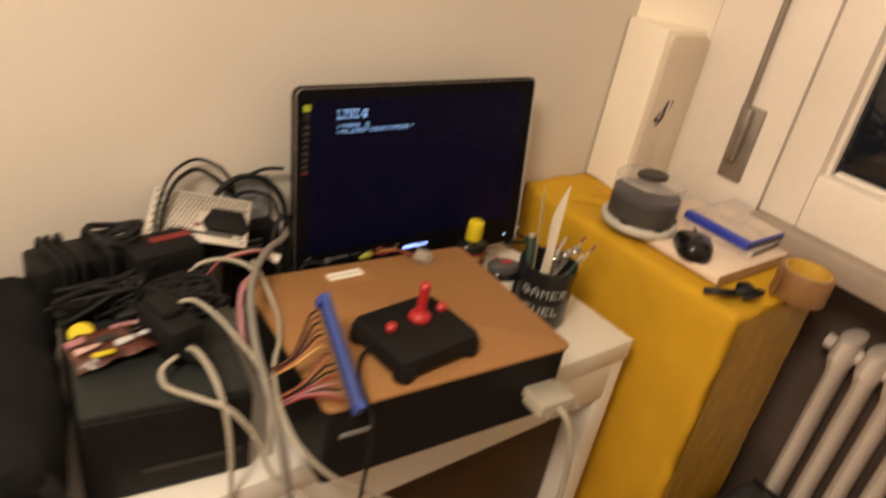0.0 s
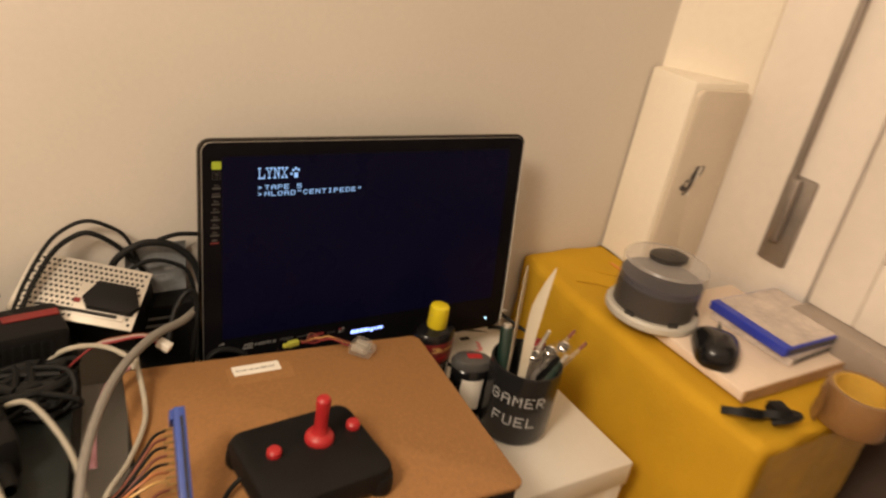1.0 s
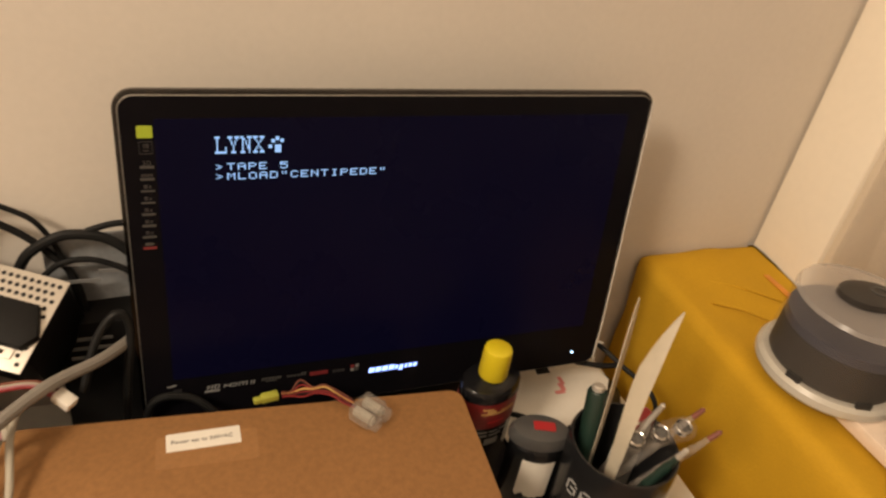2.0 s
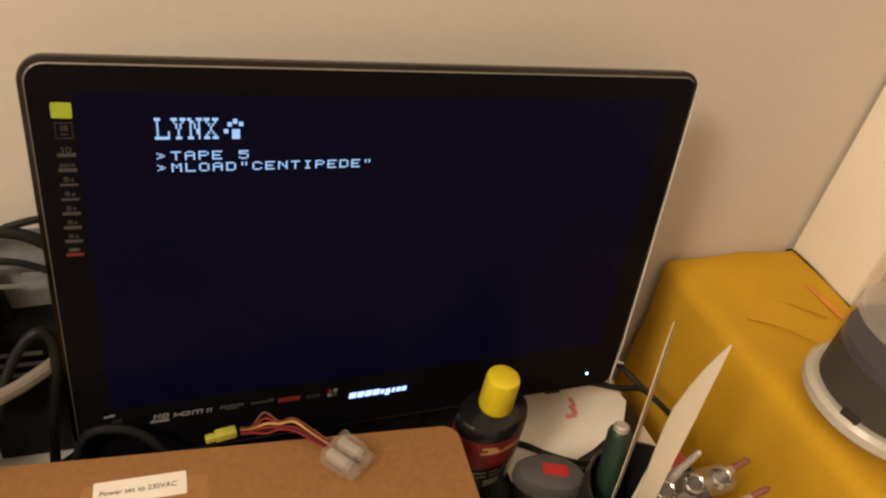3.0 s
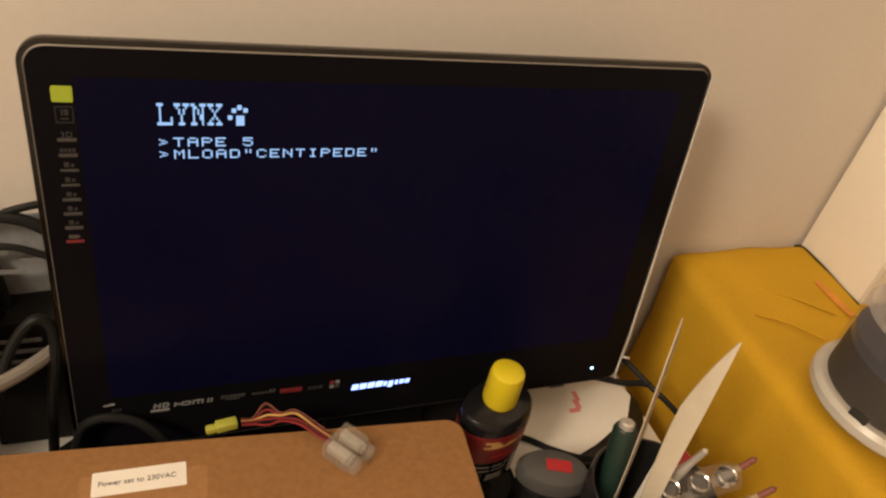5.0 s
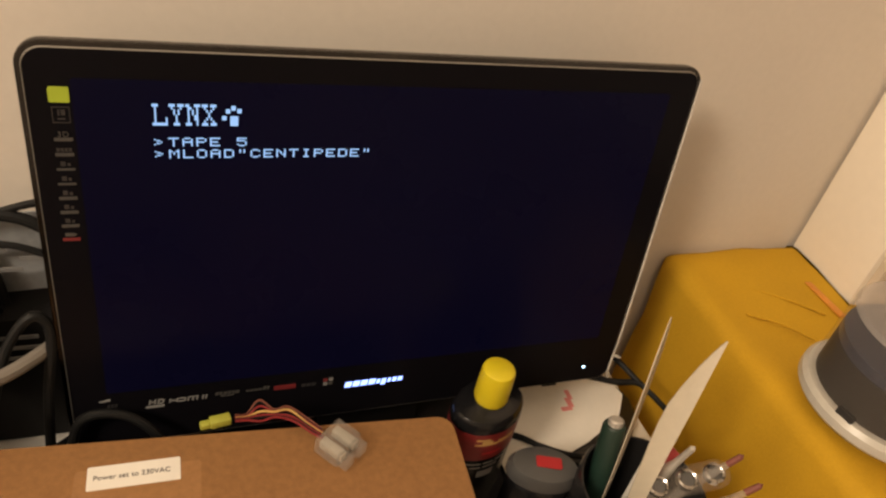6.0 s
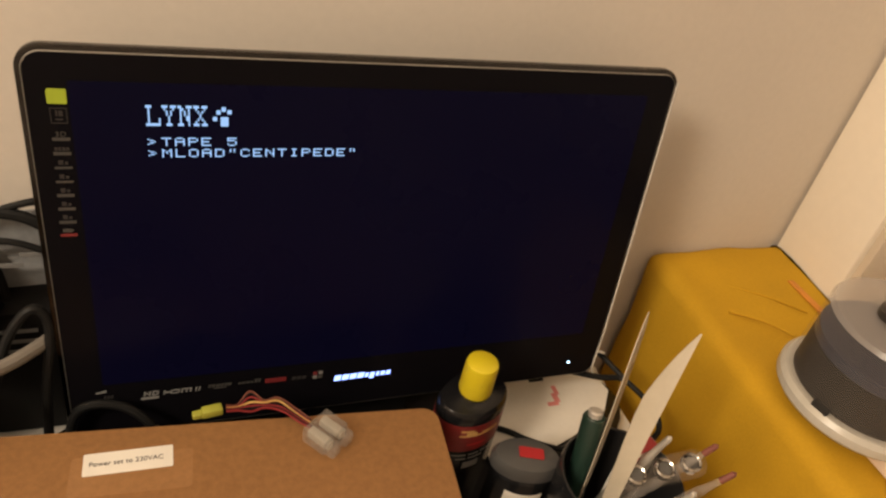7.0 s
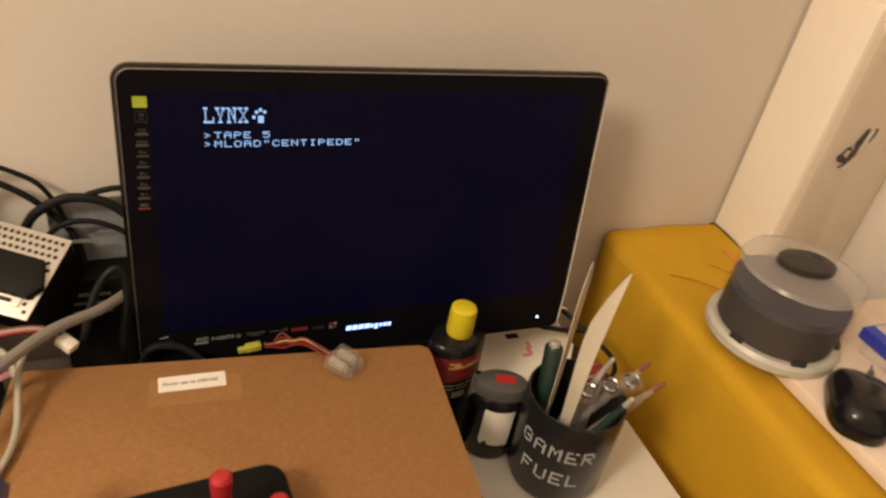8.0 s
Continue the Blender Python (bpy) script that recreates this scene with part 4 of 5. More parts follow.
for x in (-0.020, 0.0, 0.019):
    part("silver_cap", lathe([(0.0032, 0.0015), (0.0066, 0.0015), (0.0070, 0.003), (0.0066, 0.0066), (0.0056, 0.0074), (0.0046, 0.0068), (0.0040, 0.0040), (0.0, 0.0038)], 20, pose(x, 0, 0)), CHROME, tray, "silver cap")
    part("cap_centre", lathe([(0.0042, 0.0040), (0.0042, 0.0046), (0.0, 0.0047)], 16, pose(x, 0, 0)), GREYPL, tray, "dark cap centre")
ctn = thing("small_carton", pose(0.1560, -0.1215, 0.7530, 0, 0, 12), "small white and red carton standing in the mug", "carton")
part("box", boxes(((0, 0, 0.050), (0.024, 0.011, 0.100)), bevel=0.0006), PAPER, ctn)
part("red_panel", boxes(((0, -0.0057, 0.094), (0.022, 0.0006, 0.009))), RED, ctn, smooth=False)
part("red_top", boxes(((0, 0, 0.1002), (0.022, 0.009, 0.0006))), RED, ctn, smooth=False)
part("print_bar", boxes(((-0.002, -0.0057, 0.085), (0.016, 0.0006, 0.003))), DARKINK, ctn, smooth=False)

# ---- on the yellow box: disc spindle, mouse, cases, tape, strap ----
spin = thing("disc_spindle", pose(0.3440, -0.1185, 0.8625), "clear cake-box spindle with dark discs and black knob", "disc box")
part("base", lathe([(0.0, 0.0), (0.0575, 0.0), (0.0600, 0.003), (0.0598, 0.009), (0.0570, 0.0125), (0.0, 0.0125)], 48), MILKY, spin, "translucent white base")
part("disc_stack", lathe([(0.0, 0.0126), (0.0515, 0.0126), (0.0515, 0.0455), (0.0, 0.0455)], 48), DISC, spin, "stack of dark discs")
part("top_disc", lathe([(0.0, 0.0457), (0.0515, 0.0457), (0.0515, 0.0540), (0.0, 0.0542)], 48), TOPDISC, spin, "blue-grey top discs")
cov = part("cover", lathe([(0.0548, 0.0128), (0.0535, 0.073)], 48), HAZE, spin, "clear plastic cover")
part("cover_top", lathe([(0.0535, 0.0731), (0.0515, 0.0765), (0.0, 0.0770)], 48), HAZETOP, spin, "hazy plastic top")
part("knob", ellipse_lathe([(0.0, 0.0770), (0.0155, 0.0770), (0.0180, 0.0790), (0.0180, 0.0840), (0.0140, 0.0865), (0.0, 0.0868)], 1.42, 1.0), KNOBPL, spin, "dark grey knob", m=pose(0, 0, 0, 0, 0, -20))
part("knob_ring", lathe([(0.0070, 0.0868), (0.0070, 0.0876), (0.0052, 0.0876), (0.0052, 0.0868)], 24, pose(0.006, -0.002, 0)), GREYPL, spin)
for a in (192, 250, 318):
    part("latch", boxes(((0, -0.0550, 0.0140), (0.013, 0.004, 0.007)), bevel=0.001), HOLE, spin, m=pose(0, 0, 0, 0, 0, a - 270))

ms = thing("computer_mouse", pose(0.352, -0.218, 0.8625, 0, 0, -48), "black glossy computer mouse on the pale board", "mouse")
shell = lathe([(0.0, 0.0), (0.94, 0.0), (1.0, 0.004), (0.99, 0.011), (0.92, 0.018), (0.75, 0.024), (0.45, 0.028), (0.0, 0.0295)], 48)
for v in shell.verts:
    a, rad = math.atan2(v.co.y, v.co.x), math.hypot(v.co.x, v.co.y)
    k = (abs(math.cos(a)) ** 3.0 + abs(math.sin(a)) ** 3.0) ** (-1 / 3.0) * rad
    v.co.x, v.co.y = 0.0275 * k * math.cos(a), 0.040 * k * math.sin(a)
    v.co.x *= 1 + 0.12 * v.co.y / 0.040
    v.co.z *= 1 - 0.18 * v.co.y / 0.040
part("shell", shell, GLOSS, ms)
part("button_seam", boxes(((0, 0.020, 0.0258), (0.0008, 0.034, 0.0016))), HOLE, ms)
part("wheel", boxes(((0, 0.024, 0.0242), (0.005, 0.012, 0.006)), bevel=0.002), GREYPL, ms)

for z, mt, sx, yaw, lab in ((0.8625, PALEPRINT, 0.008, 4, "pale printed disc case"), (0.8765, BLUECASE, 0.0, 0, "blue-spined disc case with a pale printed cover")):
    cs = thing("disc_case", pose(0.484 + sx, -0.207, z, 0, 0, yaw), lab + " on the board", "disc case", "disc cases")
    part("shell", boxes(((0, 0, 0.0062), (0.136, 0.116, 0.012)), bevel=0.0015), mt, cs)
    part("cover", boxes(((0.006, 0, 0.0126), (0.122, 0.111, 0.0006))), PALEPRINT, cs, "pale printed cover sheet")
    part("page_block", boxes(((0.002, -0.0584, 0.0062), (0.126, 0.001, 0.006))), GREYPL, cs)

tp = thing("tape_roll", pose(0.430, -0.354, 0.8485), "roll of brown packing tape on the yellow box", "tape")
part("tape", lathe([(0.0325, 0.0), (0.0375, 0.0), (0.038, 0.001), (0.038, 0.043), (0.0375, 0.044), (0.0325, 0.044), (0.0325, 0.0)], 48), TAPE, tp)
part("core", lathe([(0.0300, 0.0), (0.0323, 0.0), (0.0323, 0.0435), (0.0300, 0.0435), (0.0300, 0.0)], 48), TAPECORE, tp, "yellowish cardboard core")
part("loose_end", strip([(-0.020, 0.033, 0.022), (-0.034, 0.028, 0.022), (-0.050, 0.012, 0.021)], 0.036, (-0.6, 0.8, 0.0), 0.0003, sharp=6.0), TAPE, tp, "loose tape end")
st = thing("strap", pose(0.316, -0.314, 0.852, 0, 0, -30), "crumpled black strap on the yellow box", "strap")
part("band", strip([(-0.040, 0.004, 0.002), (-0.02, -0.004, 0.008), (0.0, 0.003, 0.004), (0.02, -0.003, 0.010), (0.038, 0.004, 0.004)], 0.026, (0.2, 0.6, 1), 0.004), CABLEBLACK, st)
part("buckle", boxes(((0.024, 0.0, 0.010), (0.020, 0.022, 0.012)), bevel=0.003), BLACKPL, st, m=pose(0, 0, 0, 0, 0, 14))
part("loop", tube([(0.012, -0.008, 0.004), (0.026, -0.012, 0.012), (0.040, -0.004, 0.012), (0.042, 0.008, 0.006), (0.028, 0.010, 0.004), (0.014, 0.006, 0.006)], 0.0062, 8, 5, 0.7), CABLEBLACK, st)
tagged(part("wire_end", tube([(0.416, 0.072, 0.845), (0.426, 0.076, 0.848), (0.431, 0.070, 0.846), (0.436, 0.054, 0.845)], 0.0022), CABLEBLACK), "short black wire end in the corner", "wire")

# ---- old computer case beside it, and the clutter on top ----
old = thing("steel_case", pose(-0.4005, -0.106, 0.7485, 0, 0, -8), "grey-green steel computer case with a black front", "computer")
part("shell", slab(outline(0.147, 0.262, 0.004), 0.002, 0.101, 0.0015), CASETOP, old, m=pose(0, 0.031, 0))
part("front_panel", boxes(((0, -0.1025, 0.049), (0.147, 0.006, 0.094)), bevel=0.0015), CASEBLACK, old, "black front panel")
part("front_slot", boxes(((0.02, -0.1060, 0.03), (0.09, 0.001, 0.006))), HOLE, old)
bag = thing("cloth_bag", pose(-0.549, -0.095, 0.7485, 0, 0, -8), "slumped black cloth bag at the end of the desk", "bag")
b = bmesh.new()
box(b, (0, 0, 0.056), (0.130, 0.300, 0.112), 0.030, seg=4)
bmesh.ops.subdivide_edges(b, edges=[e for e in b.edges if e.calc_length() > 0.03], cuts=10, use_grid_fill=True)
crumple(b, 0.012, 14.0, 5.0)
crumple(b, 0.004, 50.0, 2.0)
for v in b.verts:
    v.co.z = max(0.0, v.co.z)
part("body", b, BAGCLOTH, bag)
part("strap", strip([(0.030, -0.135, 0.110), (0.052, -0.150, 0.085), (0.060, -0.165, 0.03), (0.058, -0.170, -0.06), (0.050, -0.168, -0.16)], 0.022, (0.3, -1, 0.2), 0.0014, sharp=9.0), CABLEBLACK, bag, "black webbing strap")
part("strap", strip([(-0.02, -0.14, 0.100), (-0.01, -0.156, 0.06), (0.0, -0.166, -0.01), (0.01, -0.168, -0.10)], 0.018, (0.2, -1, 0.1), 0.0014, sharp=9.0), CABLEBLACK, bag, "black webbing strap")
part("zip_seam", tube([(-0.02, -0.12, 0.113), (-0.015, 0.0, 0.119), (-0.02, 0.12, 0.113)], 0.0022, 8, 6), GREYPL, bag)

def adapter(m, s, label, red=False):
    a = thing("power_adapter", m, label, "power adapter", "black power adapters")
    part("body", boxes(((0, 0, s[2] / 2), s), bevel=0.006), BLACKPL, a)
    for i in range(7):
        part("rib", boxes(((-s[0] * 0.3 + i * s[0] * 0.1, -s[1] / 2 - 0.0004, s[2] * 0.5), (s[0] * 0.04, 0.0015, s[2] * 0.6))), CABLEBLACK, a)
    if red:
        part("red_band", boxes(((0.012, 0.004, s[2] + 0.0003), (0.045, 0.010, 0.0015))), LABELRED, a, "dull red band")
    return a

adapter(pose(-0.440, 0.004, 0.8505, 0, 0, 10), (0.086, 0.052, 0.046), "chunky black power adapter on the steel case")
adapter(pose(-0.358, -0.012, 0.8505, 0, 0, 8), (0.076, 0.050, 0.050), "black power adapter with a dull red band", True)
coil = thing("cable_coil", pose(-0.398, 0.006, 0.9000), "coil of black cable on the adapters", "cable")
for i in range(3):
    part("turn", tube([((0.021 + 0.003 * i) * math.cos(q), 0.015 * math.sin(q) + 0.003 * i, 0.005 * i + 0.004 * math.sin(2 * q + i)) for q in (k * math.pi / 5 for k in range(11))], 0.0034), CABLEBLACK, coil)
tang = thing("cable_tangle", pose(-0.372, -0.070, 0.852), "tangle of black cables on the steel case", "cable")
rnd = random.Random(4)
for i in range(14):
    pts = [(rnd.uniform(-0.05, 0.055), rnd.uniform(-0.03, 0.035), rnd.uniform(0.003, 0.026)) for _ in range(6)]
    part("cable", tube(pts, rnd.choice((0.0025, 0.003, 0.004))), CABLEBLACK, tang)
tang = thing("cable_tangle", pose(-0.428, -0.050, 0.852), "second tangle of black cables in front of the adapters", "cable")
for i in range(13):
    pts = [(rnd.uniform(-0.050, 0.040), rnd.uniform(-0.022, 0.018), rnd.uniform(0.004, 0.034)) for _ in range(6)]
    part("cable", tube(pts, rnd.choice((0.0022, 0.003, 0.0038))), CABLEBLACK, tang)
wrapc = thing("cable_loop", pose(-0.444, 0.000, 0.8520, 0, 0, 9), "black cable wound round the power adapter", "cable")
for i, dx in enumerate((-0.022, -0.014, -0.004, 0.024)):
    part("turn", tube([(dx, -0.033, 0.002), (dx + 0.003, -0.034, 0.030), (dx + 0.002, -0.029, 0.052), (dx - 0.002, 0.0, 0.0545), (dx + 0.002, 0.030, 0.050), (dx, 0.034, 0.020)], 0.0030), CABLEBLACK, wrapc)
pg = thing("black_plug", pose(-0.386, -0.136, 0.8505, 0, 0, 14), "chunky black mains plug on the steel case", "plug")
part("body", boxes(((0, 0.008, 0.020), (0.036, 0.066, 0.040)), ((0, 0.018, 0.042), (0.026, 0.040, 0.012)), bevel=0.007), BLACKPL, pg)
part("collar", lathe([(0.010, 0.0), (0.008, 0.02), (0.005, 0.026)], 14, pose(0, -0.026, 0.014, 80)), BLACKPL, pg)
pk = thing("snack_packet", pose(-0.434, -0.118, 0.852, 0, 0, 8), "crumpled brown and pink foil snack packet", "packet")
b = bmesh.new()
bmesh.ops.create_grid(b, x_segments=26, y_segments=18, size=0.5)
b.transform(Matrix.Diagonal((0.085, 0.050, 1, 1)))
for v in b.verts:
    v.co.z = 0.006 + 0.010 * (1 - (v.co.x / 0.05) ** 2) * (1 - (v.co.y / 0.03) ** 2)
crumple(b, 0.008, 48.0, 2.0)
part("wrapper", b, FOIL, pk)
for x, y, w, mt in ((-0.028, -0.006, 0.022, FOILW), (0.004, -0.010, 0.018, INK), (0.024, -0.008, 0.014, INK), (0.03, 0.012, 0.016, FOILW), (-0.034, 0.006, 0.018, PINKWIRE), (0.012, 0.014, 0.024, PINKWIRE), (-0.008, 0.002, 0.020, HOLE), (0.022, 0.002, 0.022, HOLE), (-0.02, -0.02, 0.02, YCAP)):
    part("printed_patch", crumple(boxes(((x, y, 0.017), (w, 0.006, 0.003)), bevel=0.001), 0.003, 90.0, x * 50), mt, pk, "unreadable printed patch")
tagged(part("yellow_cap", lathe([(0.0, 0.0), (0.0112, 0.0), (0.0116, 0.002), (0.0112, 0.008), (0.0095, 0.0095), (0.0, 0.010)], 28, pose(-0.458, -0.088, 0.8545, 22, -6, 0)), YCAP), "yellow plastic cap beside the snack packet", "cap")

# power supply unit leaning on the case
U, V, N = Vector((0.103, -0.050, -0.012)), Vector((0.034, 0.052, 0.028)), Vector((0.0, -0.44, 0.89))
N = U.cross(V).normalized(); V = N.cross(U).normalized(); U = U.normalized()
PSU = Matrix((( U.x, V.x, N.x, -0.3005), (U.y, V.y, N.y, 0.029), (U.z, V.z, N.z, 0.900), (0, 0, 0, 1)))
psu = thing("power_supply", PSU, "steel computer power supply with a perforated face and mains socket", "power supply")
part("shell", boxes(((0, 0.004, -0.030), (0.110, 0.056, 0.058)), bevel=0.001), CASEBLACK, psu)
face = part("face_plate", boxes(((0, 0, -0.0003), (0.111, 0.069, 0.0016)), bevel=0.0005), STEEL, psu, "perforated zinc face plate")
hole_mesh = None
for r in range(11):
    for c in range(22):
        x, y = -0.050 + c * 0.0048 + (0.0024 if r % 2 else 0), -0.029 + r * 0.0058
        if (x > -0.001 and y < 0.008 and x < 0.046) or x > 0.052:
            continue
        if hole_mesh is None:
            first = part("vent_hole", lathe([(0.0017, 0.0), (0.0017, 0.0003), (0.0, 0.0003)], 6), HOLE, face, smooth=False, m=pose(x, y, 0.0006))
            hole_mesh = first.data
        else:
            ob = new("vent_hole", hole_mesh)
            ob.parent = face
            ob.matrix_basis = sized(pose(x, y, 0.0006))
part("socket_plate", boxes(((0.0215, -0.010, 0.0012), (0.048, 0.034, 0.0012)), bevel=0.0004), STEEL, psu)
part("mains_socket", slab([(-0.017, -0.014), (0.017, -0.014), (0.023, -0.005), (0.015, 0.013), (-0.015, 0.013), (-0.023, -0.005)], 0.0, 0.005, 0.001), BLACKPL, psu, "black mains socket", m=pose(0.030, -0.004, 0.0016) @ Matrix.Scale(1.15, 4))
part("socket_hole", boxes(((0.024, -0.006, 0.0067), (0.018, 0.009, 0.0006))), HOLE, psu)
part("red_mark", boxes(((-0.0005, -0.012, 0.0021), (0.006, 0.005, 0.0006))), LABELRED, psu)
part("lever", boxes(((0.004, -0.024, 0.0035), (0.07, 0.0025, 0.002))), HOLE, psu)
pack = thing("package", pose(-0.222, 0.058, 0.7485), "black carton with a pale printed slip against the wall", "package")
part("carton", boxes(((0, 0, 0.058), (0.062, 0.032, 0.114)), bevel=0.002), CASEBLACK, pack)
part("paper_slip", crumple(boxes(((-0.002, 0.004, 0.142), (0.062, 0.0012, 0.062))), 0.002, 60.0, 1.0), SLIP, pack, "pale printed slip", m=pose(0, 0, 0, -4, 0, 4))
for x, z, w in ((-0.014, 0.158, 0.020), (0.010, 0.150, 0.016), (-0.010, 0.142, 0.026)):
    part("print_bar", boxes(((x, 0.0118, z), (w, 0.0008, 0.003))), DIMINK, pack, smooth=False, m=pose(0, -0.012, 0))
for i in range(3):
    part("print_bar", boxes(((-0.008, -0.0164, 0.10 - i * 0.009), (0.03, 0.0006, 0.003))), DIMINK, pack, smooth=False)

# ---- cables ----
def cable(points, r, material, label, flat=1.0):
    return tagged(part("cable", tube(points, r, 10, 7, flat), material), label, "cable", "loose cables")

cable([(-0.196, 0.01, 0.876), (-0.218, -0.018, 0.881), (-0.248, -0.044, 0.887), (-0.277, -0.077, 0.887), (-0.298, -0.11, 0.884), (-0.316, -0.153, 0.880), (-0.329, -0.196, 0.872), (-0.334, -0.232, 0.855), (-0.331, -0.262, 0.81), (-0.322, -0.272, 0.74), (-0.305, -0.275, 0.60), (-0.30, -0.27, 0.4)], 0.0041, CABLEGREY, "thick grey cable hanging over the desk edge")
cable([(-0.265, -0.040, 0.872), (-0.268, -0.068, 0.872), (-0.268, -0.101, 0.857), (-0.274, -0.129, 0.854), (-0.293, -0.170, 0.856), (-0.315, -0.205, 0.857), (-0.327, -0.242, 0.845), (-0.322, -0.275, 0.820), (-0.300, -0.297, 0.792), (-0.267, -0.305, 0.763), (-0.220, -0.312, 0.725), (-0.180, -0.310, 0.694), (-0.150, -0.300, 0.62)], 0.0023, CABLEWHITE, "thin beige cable looping over the computer edge")
cable([(-0.396, -0.168, 0.868), (-0.412, -0.178, 0.866), (-0.414, -0.188, 0.858), (-0.408, -0.199, 0.856), (-0.392, -0.219, 0.856), (-0.372, -0.238, 0.850), (-0.352, -0.252, 0.82), (-0.335, -0.262, 0.77), (-0.30, -0.29, 0.74)], 0.0024, CABLEWHITE, "beige cable from the black plug")
cable([(-0.384, -0.168, 0.874), (-0.383, -0.185, 0.882), (-0.378, -0.203, 0.874), (-0.376, -0.224, 0.860), (-0.374, -0.240, 0.83), (-0.372, -0.246, 0.77), (-0.370, -0.250, 0.60)], 0.0025, CABLEWHITE, "beige cable hanging down the case front")
cable([(-0.345, -0.038, 0.862), (-0.335, -0.033, 0.870), (-0.319, -0.036, 0.880), (-0.295, -0.039, 0.880), (-0.276, -0.052, 0.875), (-0.270, -0.066, 0.868)], 0.0024, CABLEWHITE, "short beige cable bow")
cable([(-0.372, -0.092, 0.872), (-0.357, -0.102, 0.880), (-0.343, -0.124, 0.874), (-0.331, -0.150, 0.860), (-0.327, -0.185, 0.855), (-0.326, -0.215, 0.84), (-0.330, -0.24, 0.78)], 0.0024, CABLEWHITE, "beige cable along the case edge")
cable([(-0.378, -0.045, 0.890), (-0.366, -0.010, 0.893), (-0.349, 0.030, 0.912), (-0.326, 0.061, 0.936), (-0.307, 0.069, 0.949), (-0.289, 0.070, 0.954), (-0.271, 0.070, 0.947), (-0.255, 0.069, 0.934), (-0.243, 0.067, 0.905), (-0.236, 0.060, 0.870), (-0.230, 0.05, 0.81)], 0.0020, CABLEBLACK, "thin black cable looping against the wall")
cable([(-0.385, -0.040, 0.890), (-0.360, -0.002, 0.892), (-0.341, 0.034, 0.910), (-0.322, 0.057, 0.929), (-0.305, 0.067, 0.938), (-0.289, 0.068, 0.942), (-0.269, 0.068, 0.930), (-0.252, 0.067, 0.912), (-0.236, 0.062, 0.888), (-0.230, 0.052, 0.84)], 0.0026, CABLEBLACK, "black cable looping against the wall")
cable([(-0.272, 0.062, 0.900), (-0.264, 0.062, 0.914), (-0.249, 0.062, 0.925), (-0.234, 0.062, 0.929), (-0.214, 0.060, 0.926), (-0.198, 0.056, 0.915), (-0.188, 0.050, 0.899), (-0.184, 0.040, 0.870), (-0.19, 0.03, 0.80)], 0.0038, CABLEBLACK, "thick black cable arching to the monitor")
cable([(-0.262, 0.060, 0.890), (-0.246, 0.058, 0.906), (-0.230, 0.058, 0.910), (-0.212, 0.056, 0.906), (-0.197, 0.052, 0.896), (-0.190, 0.045, 0.870)], 0.0022, CABLEBLACK, "thin black cable behind the monitor")
cable([(-0.225, 0.062, 0.931), (-0.205, 0.064, 0.935), (-0.18, 0.066, 0.932)], 0.0024, CABLEBLACK, "black cable going behind the monitor")
cable([(-0.232, -0.02, 0.855), (-0.222, -0.004, 0.885), (-0.208, 0.002, 0.902), (-0.2, 0.0, 0.89), (-0.205, -0.012, 0.85), (-0.21, -0.02, 0.79)], 0.0030, CABLEBLACK, "black cable looping beside the monitor")
cable([(-0.20, -0.022, 0.79), (-0.19, -0.02, 0.835), (-0.165, -0.022, 0.838), (-0.145, -0.03, 0.82), (-0.13, -0.03, 0.775)], 0.0030, CABLEBLACK, "black cable below the monitor")
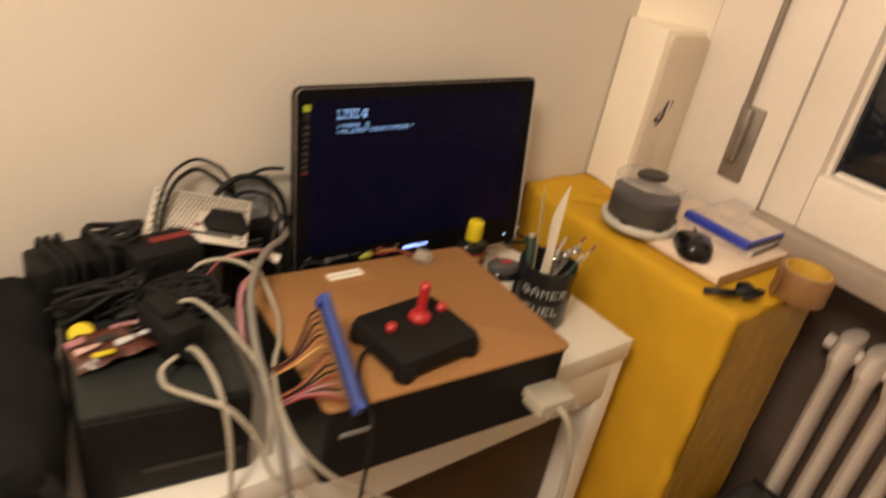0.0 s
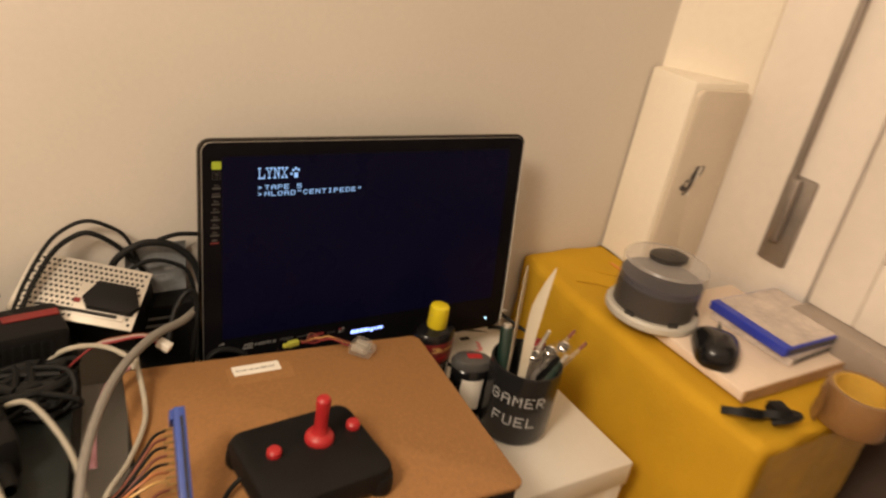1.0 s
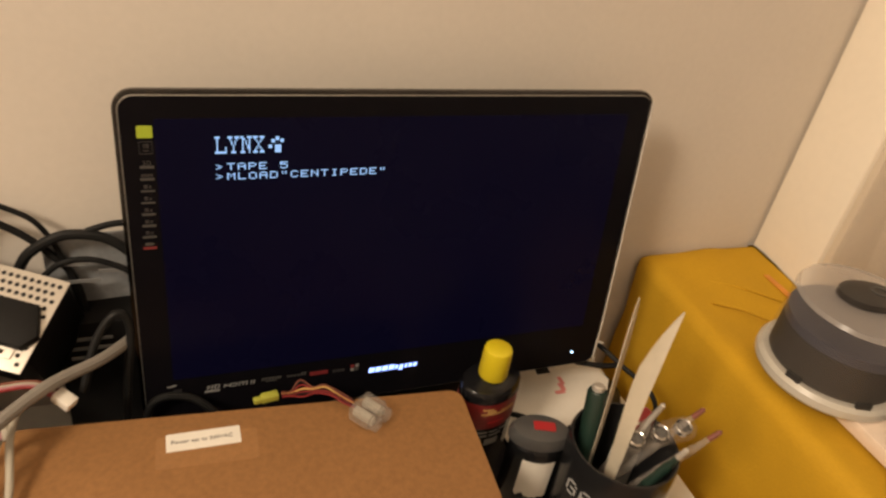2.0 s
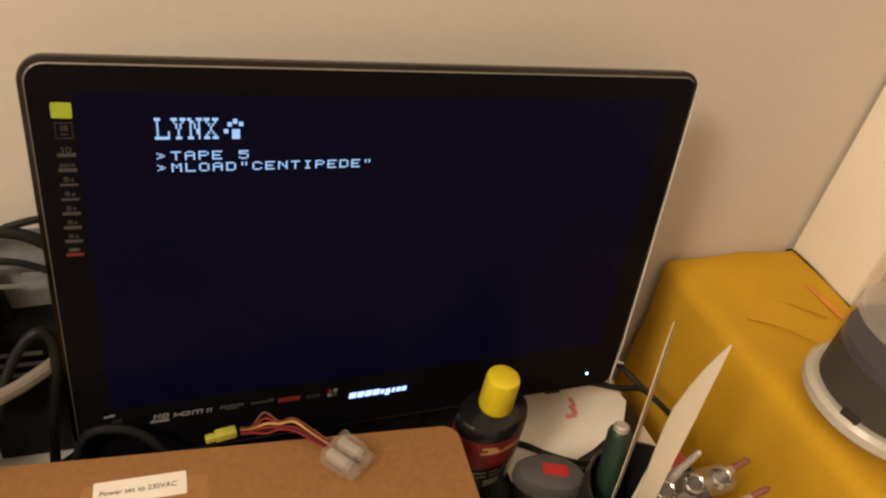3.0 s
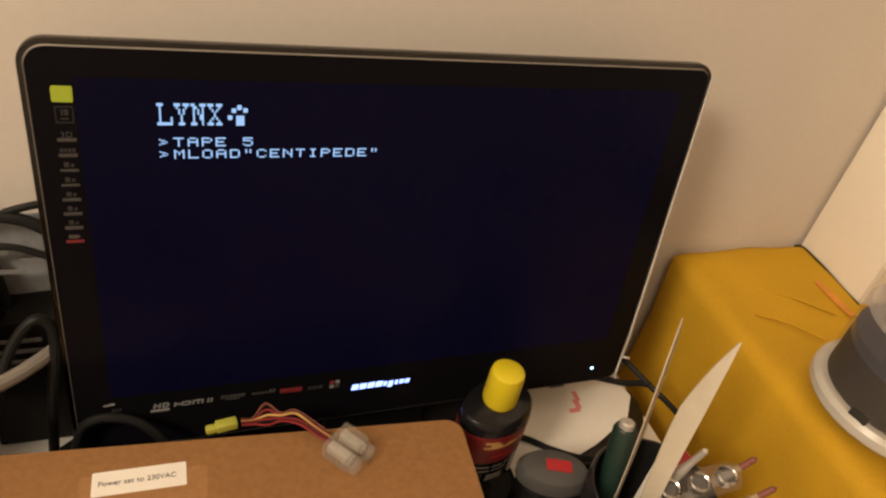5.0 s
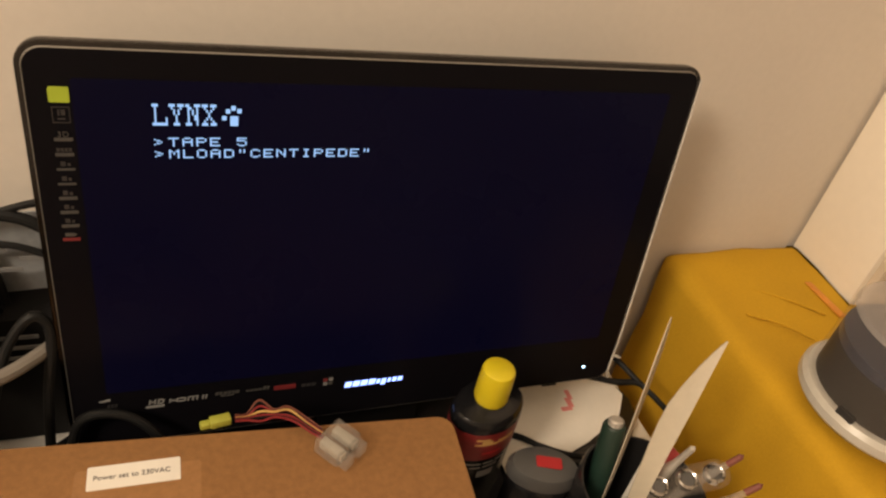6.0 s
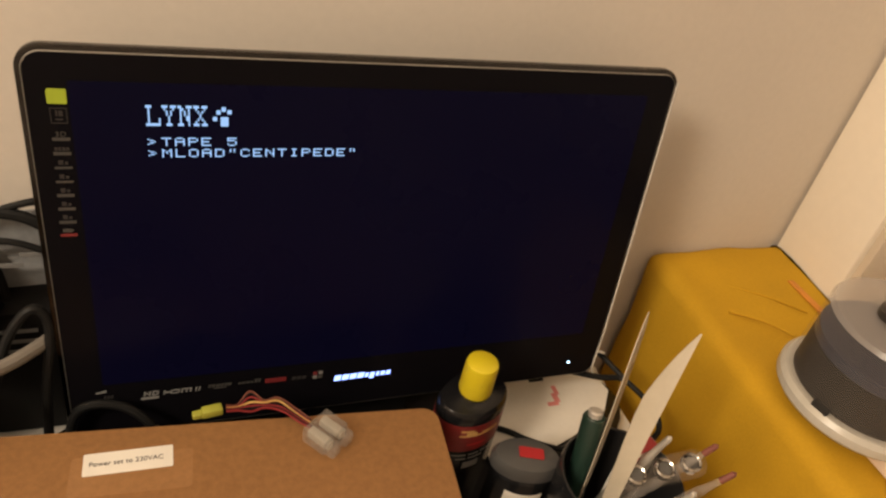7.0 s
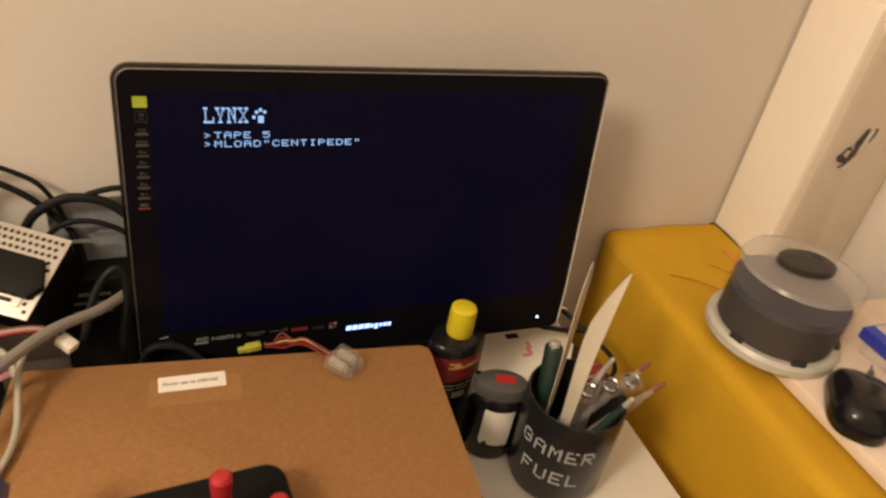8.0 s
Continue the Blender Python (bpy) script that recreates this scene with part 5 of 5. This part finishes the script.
cable([(0.086, -0.020, 0.7665), (0.112, -0.030, 0.7665), (0.128, -0.043, 0.7665), (0.146, -0.054, 0.7665), (0.164, -0.060, 0.766), (0.184, -0.064, 0.764), (0.198, -0.070, 0.752)], 0.0024, CABLEBLACK, "black cable lying across the white card")
cable([(0.188, 0.016, 0.825), (0.205, 0.010, 0.806), (0.214, -0.003, 0.801), (0.222, -0.020, 0.797), (0.232, -0.036, 0.792), (0.240, -0.050, 0.785), (0.236, -0.064, 0.779), (0.218, -0.070, 0.772), (0.204, -0.066, 0.762), (0.198, -0.062, 0.754)], 0.0024, CABLEBLACK, "black cable at the monitor corner")
cable([(0.182, -0.001, 0.7925), (0.189, -0.007, 0.795), (0.203, -0.0135, 0.7955), (0.217, -0.017, 0.7965), (0.2225, -0.0215, 0.7975)], 0.0026, CABLEBLACK, "short black cable bending to the monitor corner")
jst = thing("white_plug", pose(-0.240, -0.044, 0.874, 0, 20, -40), "small white wire plug beside the grey cable", "plug")
part("shell", boxes(((0, 0, 0), (0.013, 0.009, 0.007)), bevel=0.0008), PAPER, jst)
for i, mt in enumerate((REDWIRE, PINKWIRE, CABLEWHITE, BROWNWIRE)):
    part("wire", tube([(-0.006, -0.003 + i * 0.002, 0), (-0.02, -0.008 + i * 0.002, 0.002), (-0.036, -0.024 + i * 0.003, -0.004), (-0.050, -0.036 + i * 0.003, -0.014), (-0.056, -0.06 + i * 0.003, -0.03)], 0.0010, 6, 4), mt, jst)
tagged(part("pink_wire", tube([(-0.272, -0.060, 0.868), (-0.290, -0.075, 0.868), (-0.303, -0.095, 0.860), (-0.312, -0.12, 0.85), (-0.315, -0.14, 0.83)], 0.0030, 8, 5, 0.4), PINKWIRE), "flat pink wire beside the computer", "wire")

# ---- parquet boards, laid last ----
plank = boxes(((0, 0, 0.0), (0.296, 0.066, 0.008)))
first = part("plank", plank, FLOORM, floor, smooth=False, m=pose(0.55, 0.04, GROUND + 0.004))
k = 0
for i in range(9):
    for j in range(33):
        x, y = 0.55 - 0.30 * i + (0.15 if j % 2 else 0), 0.04 - 0.07 * j
        if (i, j) == (0, 0) or x > 0.66:
            continue
        o = new("plank", first.data)
        o.parent = floor
        o.matrix_basis = sized(pose(x, y, GROUND + 0.004))
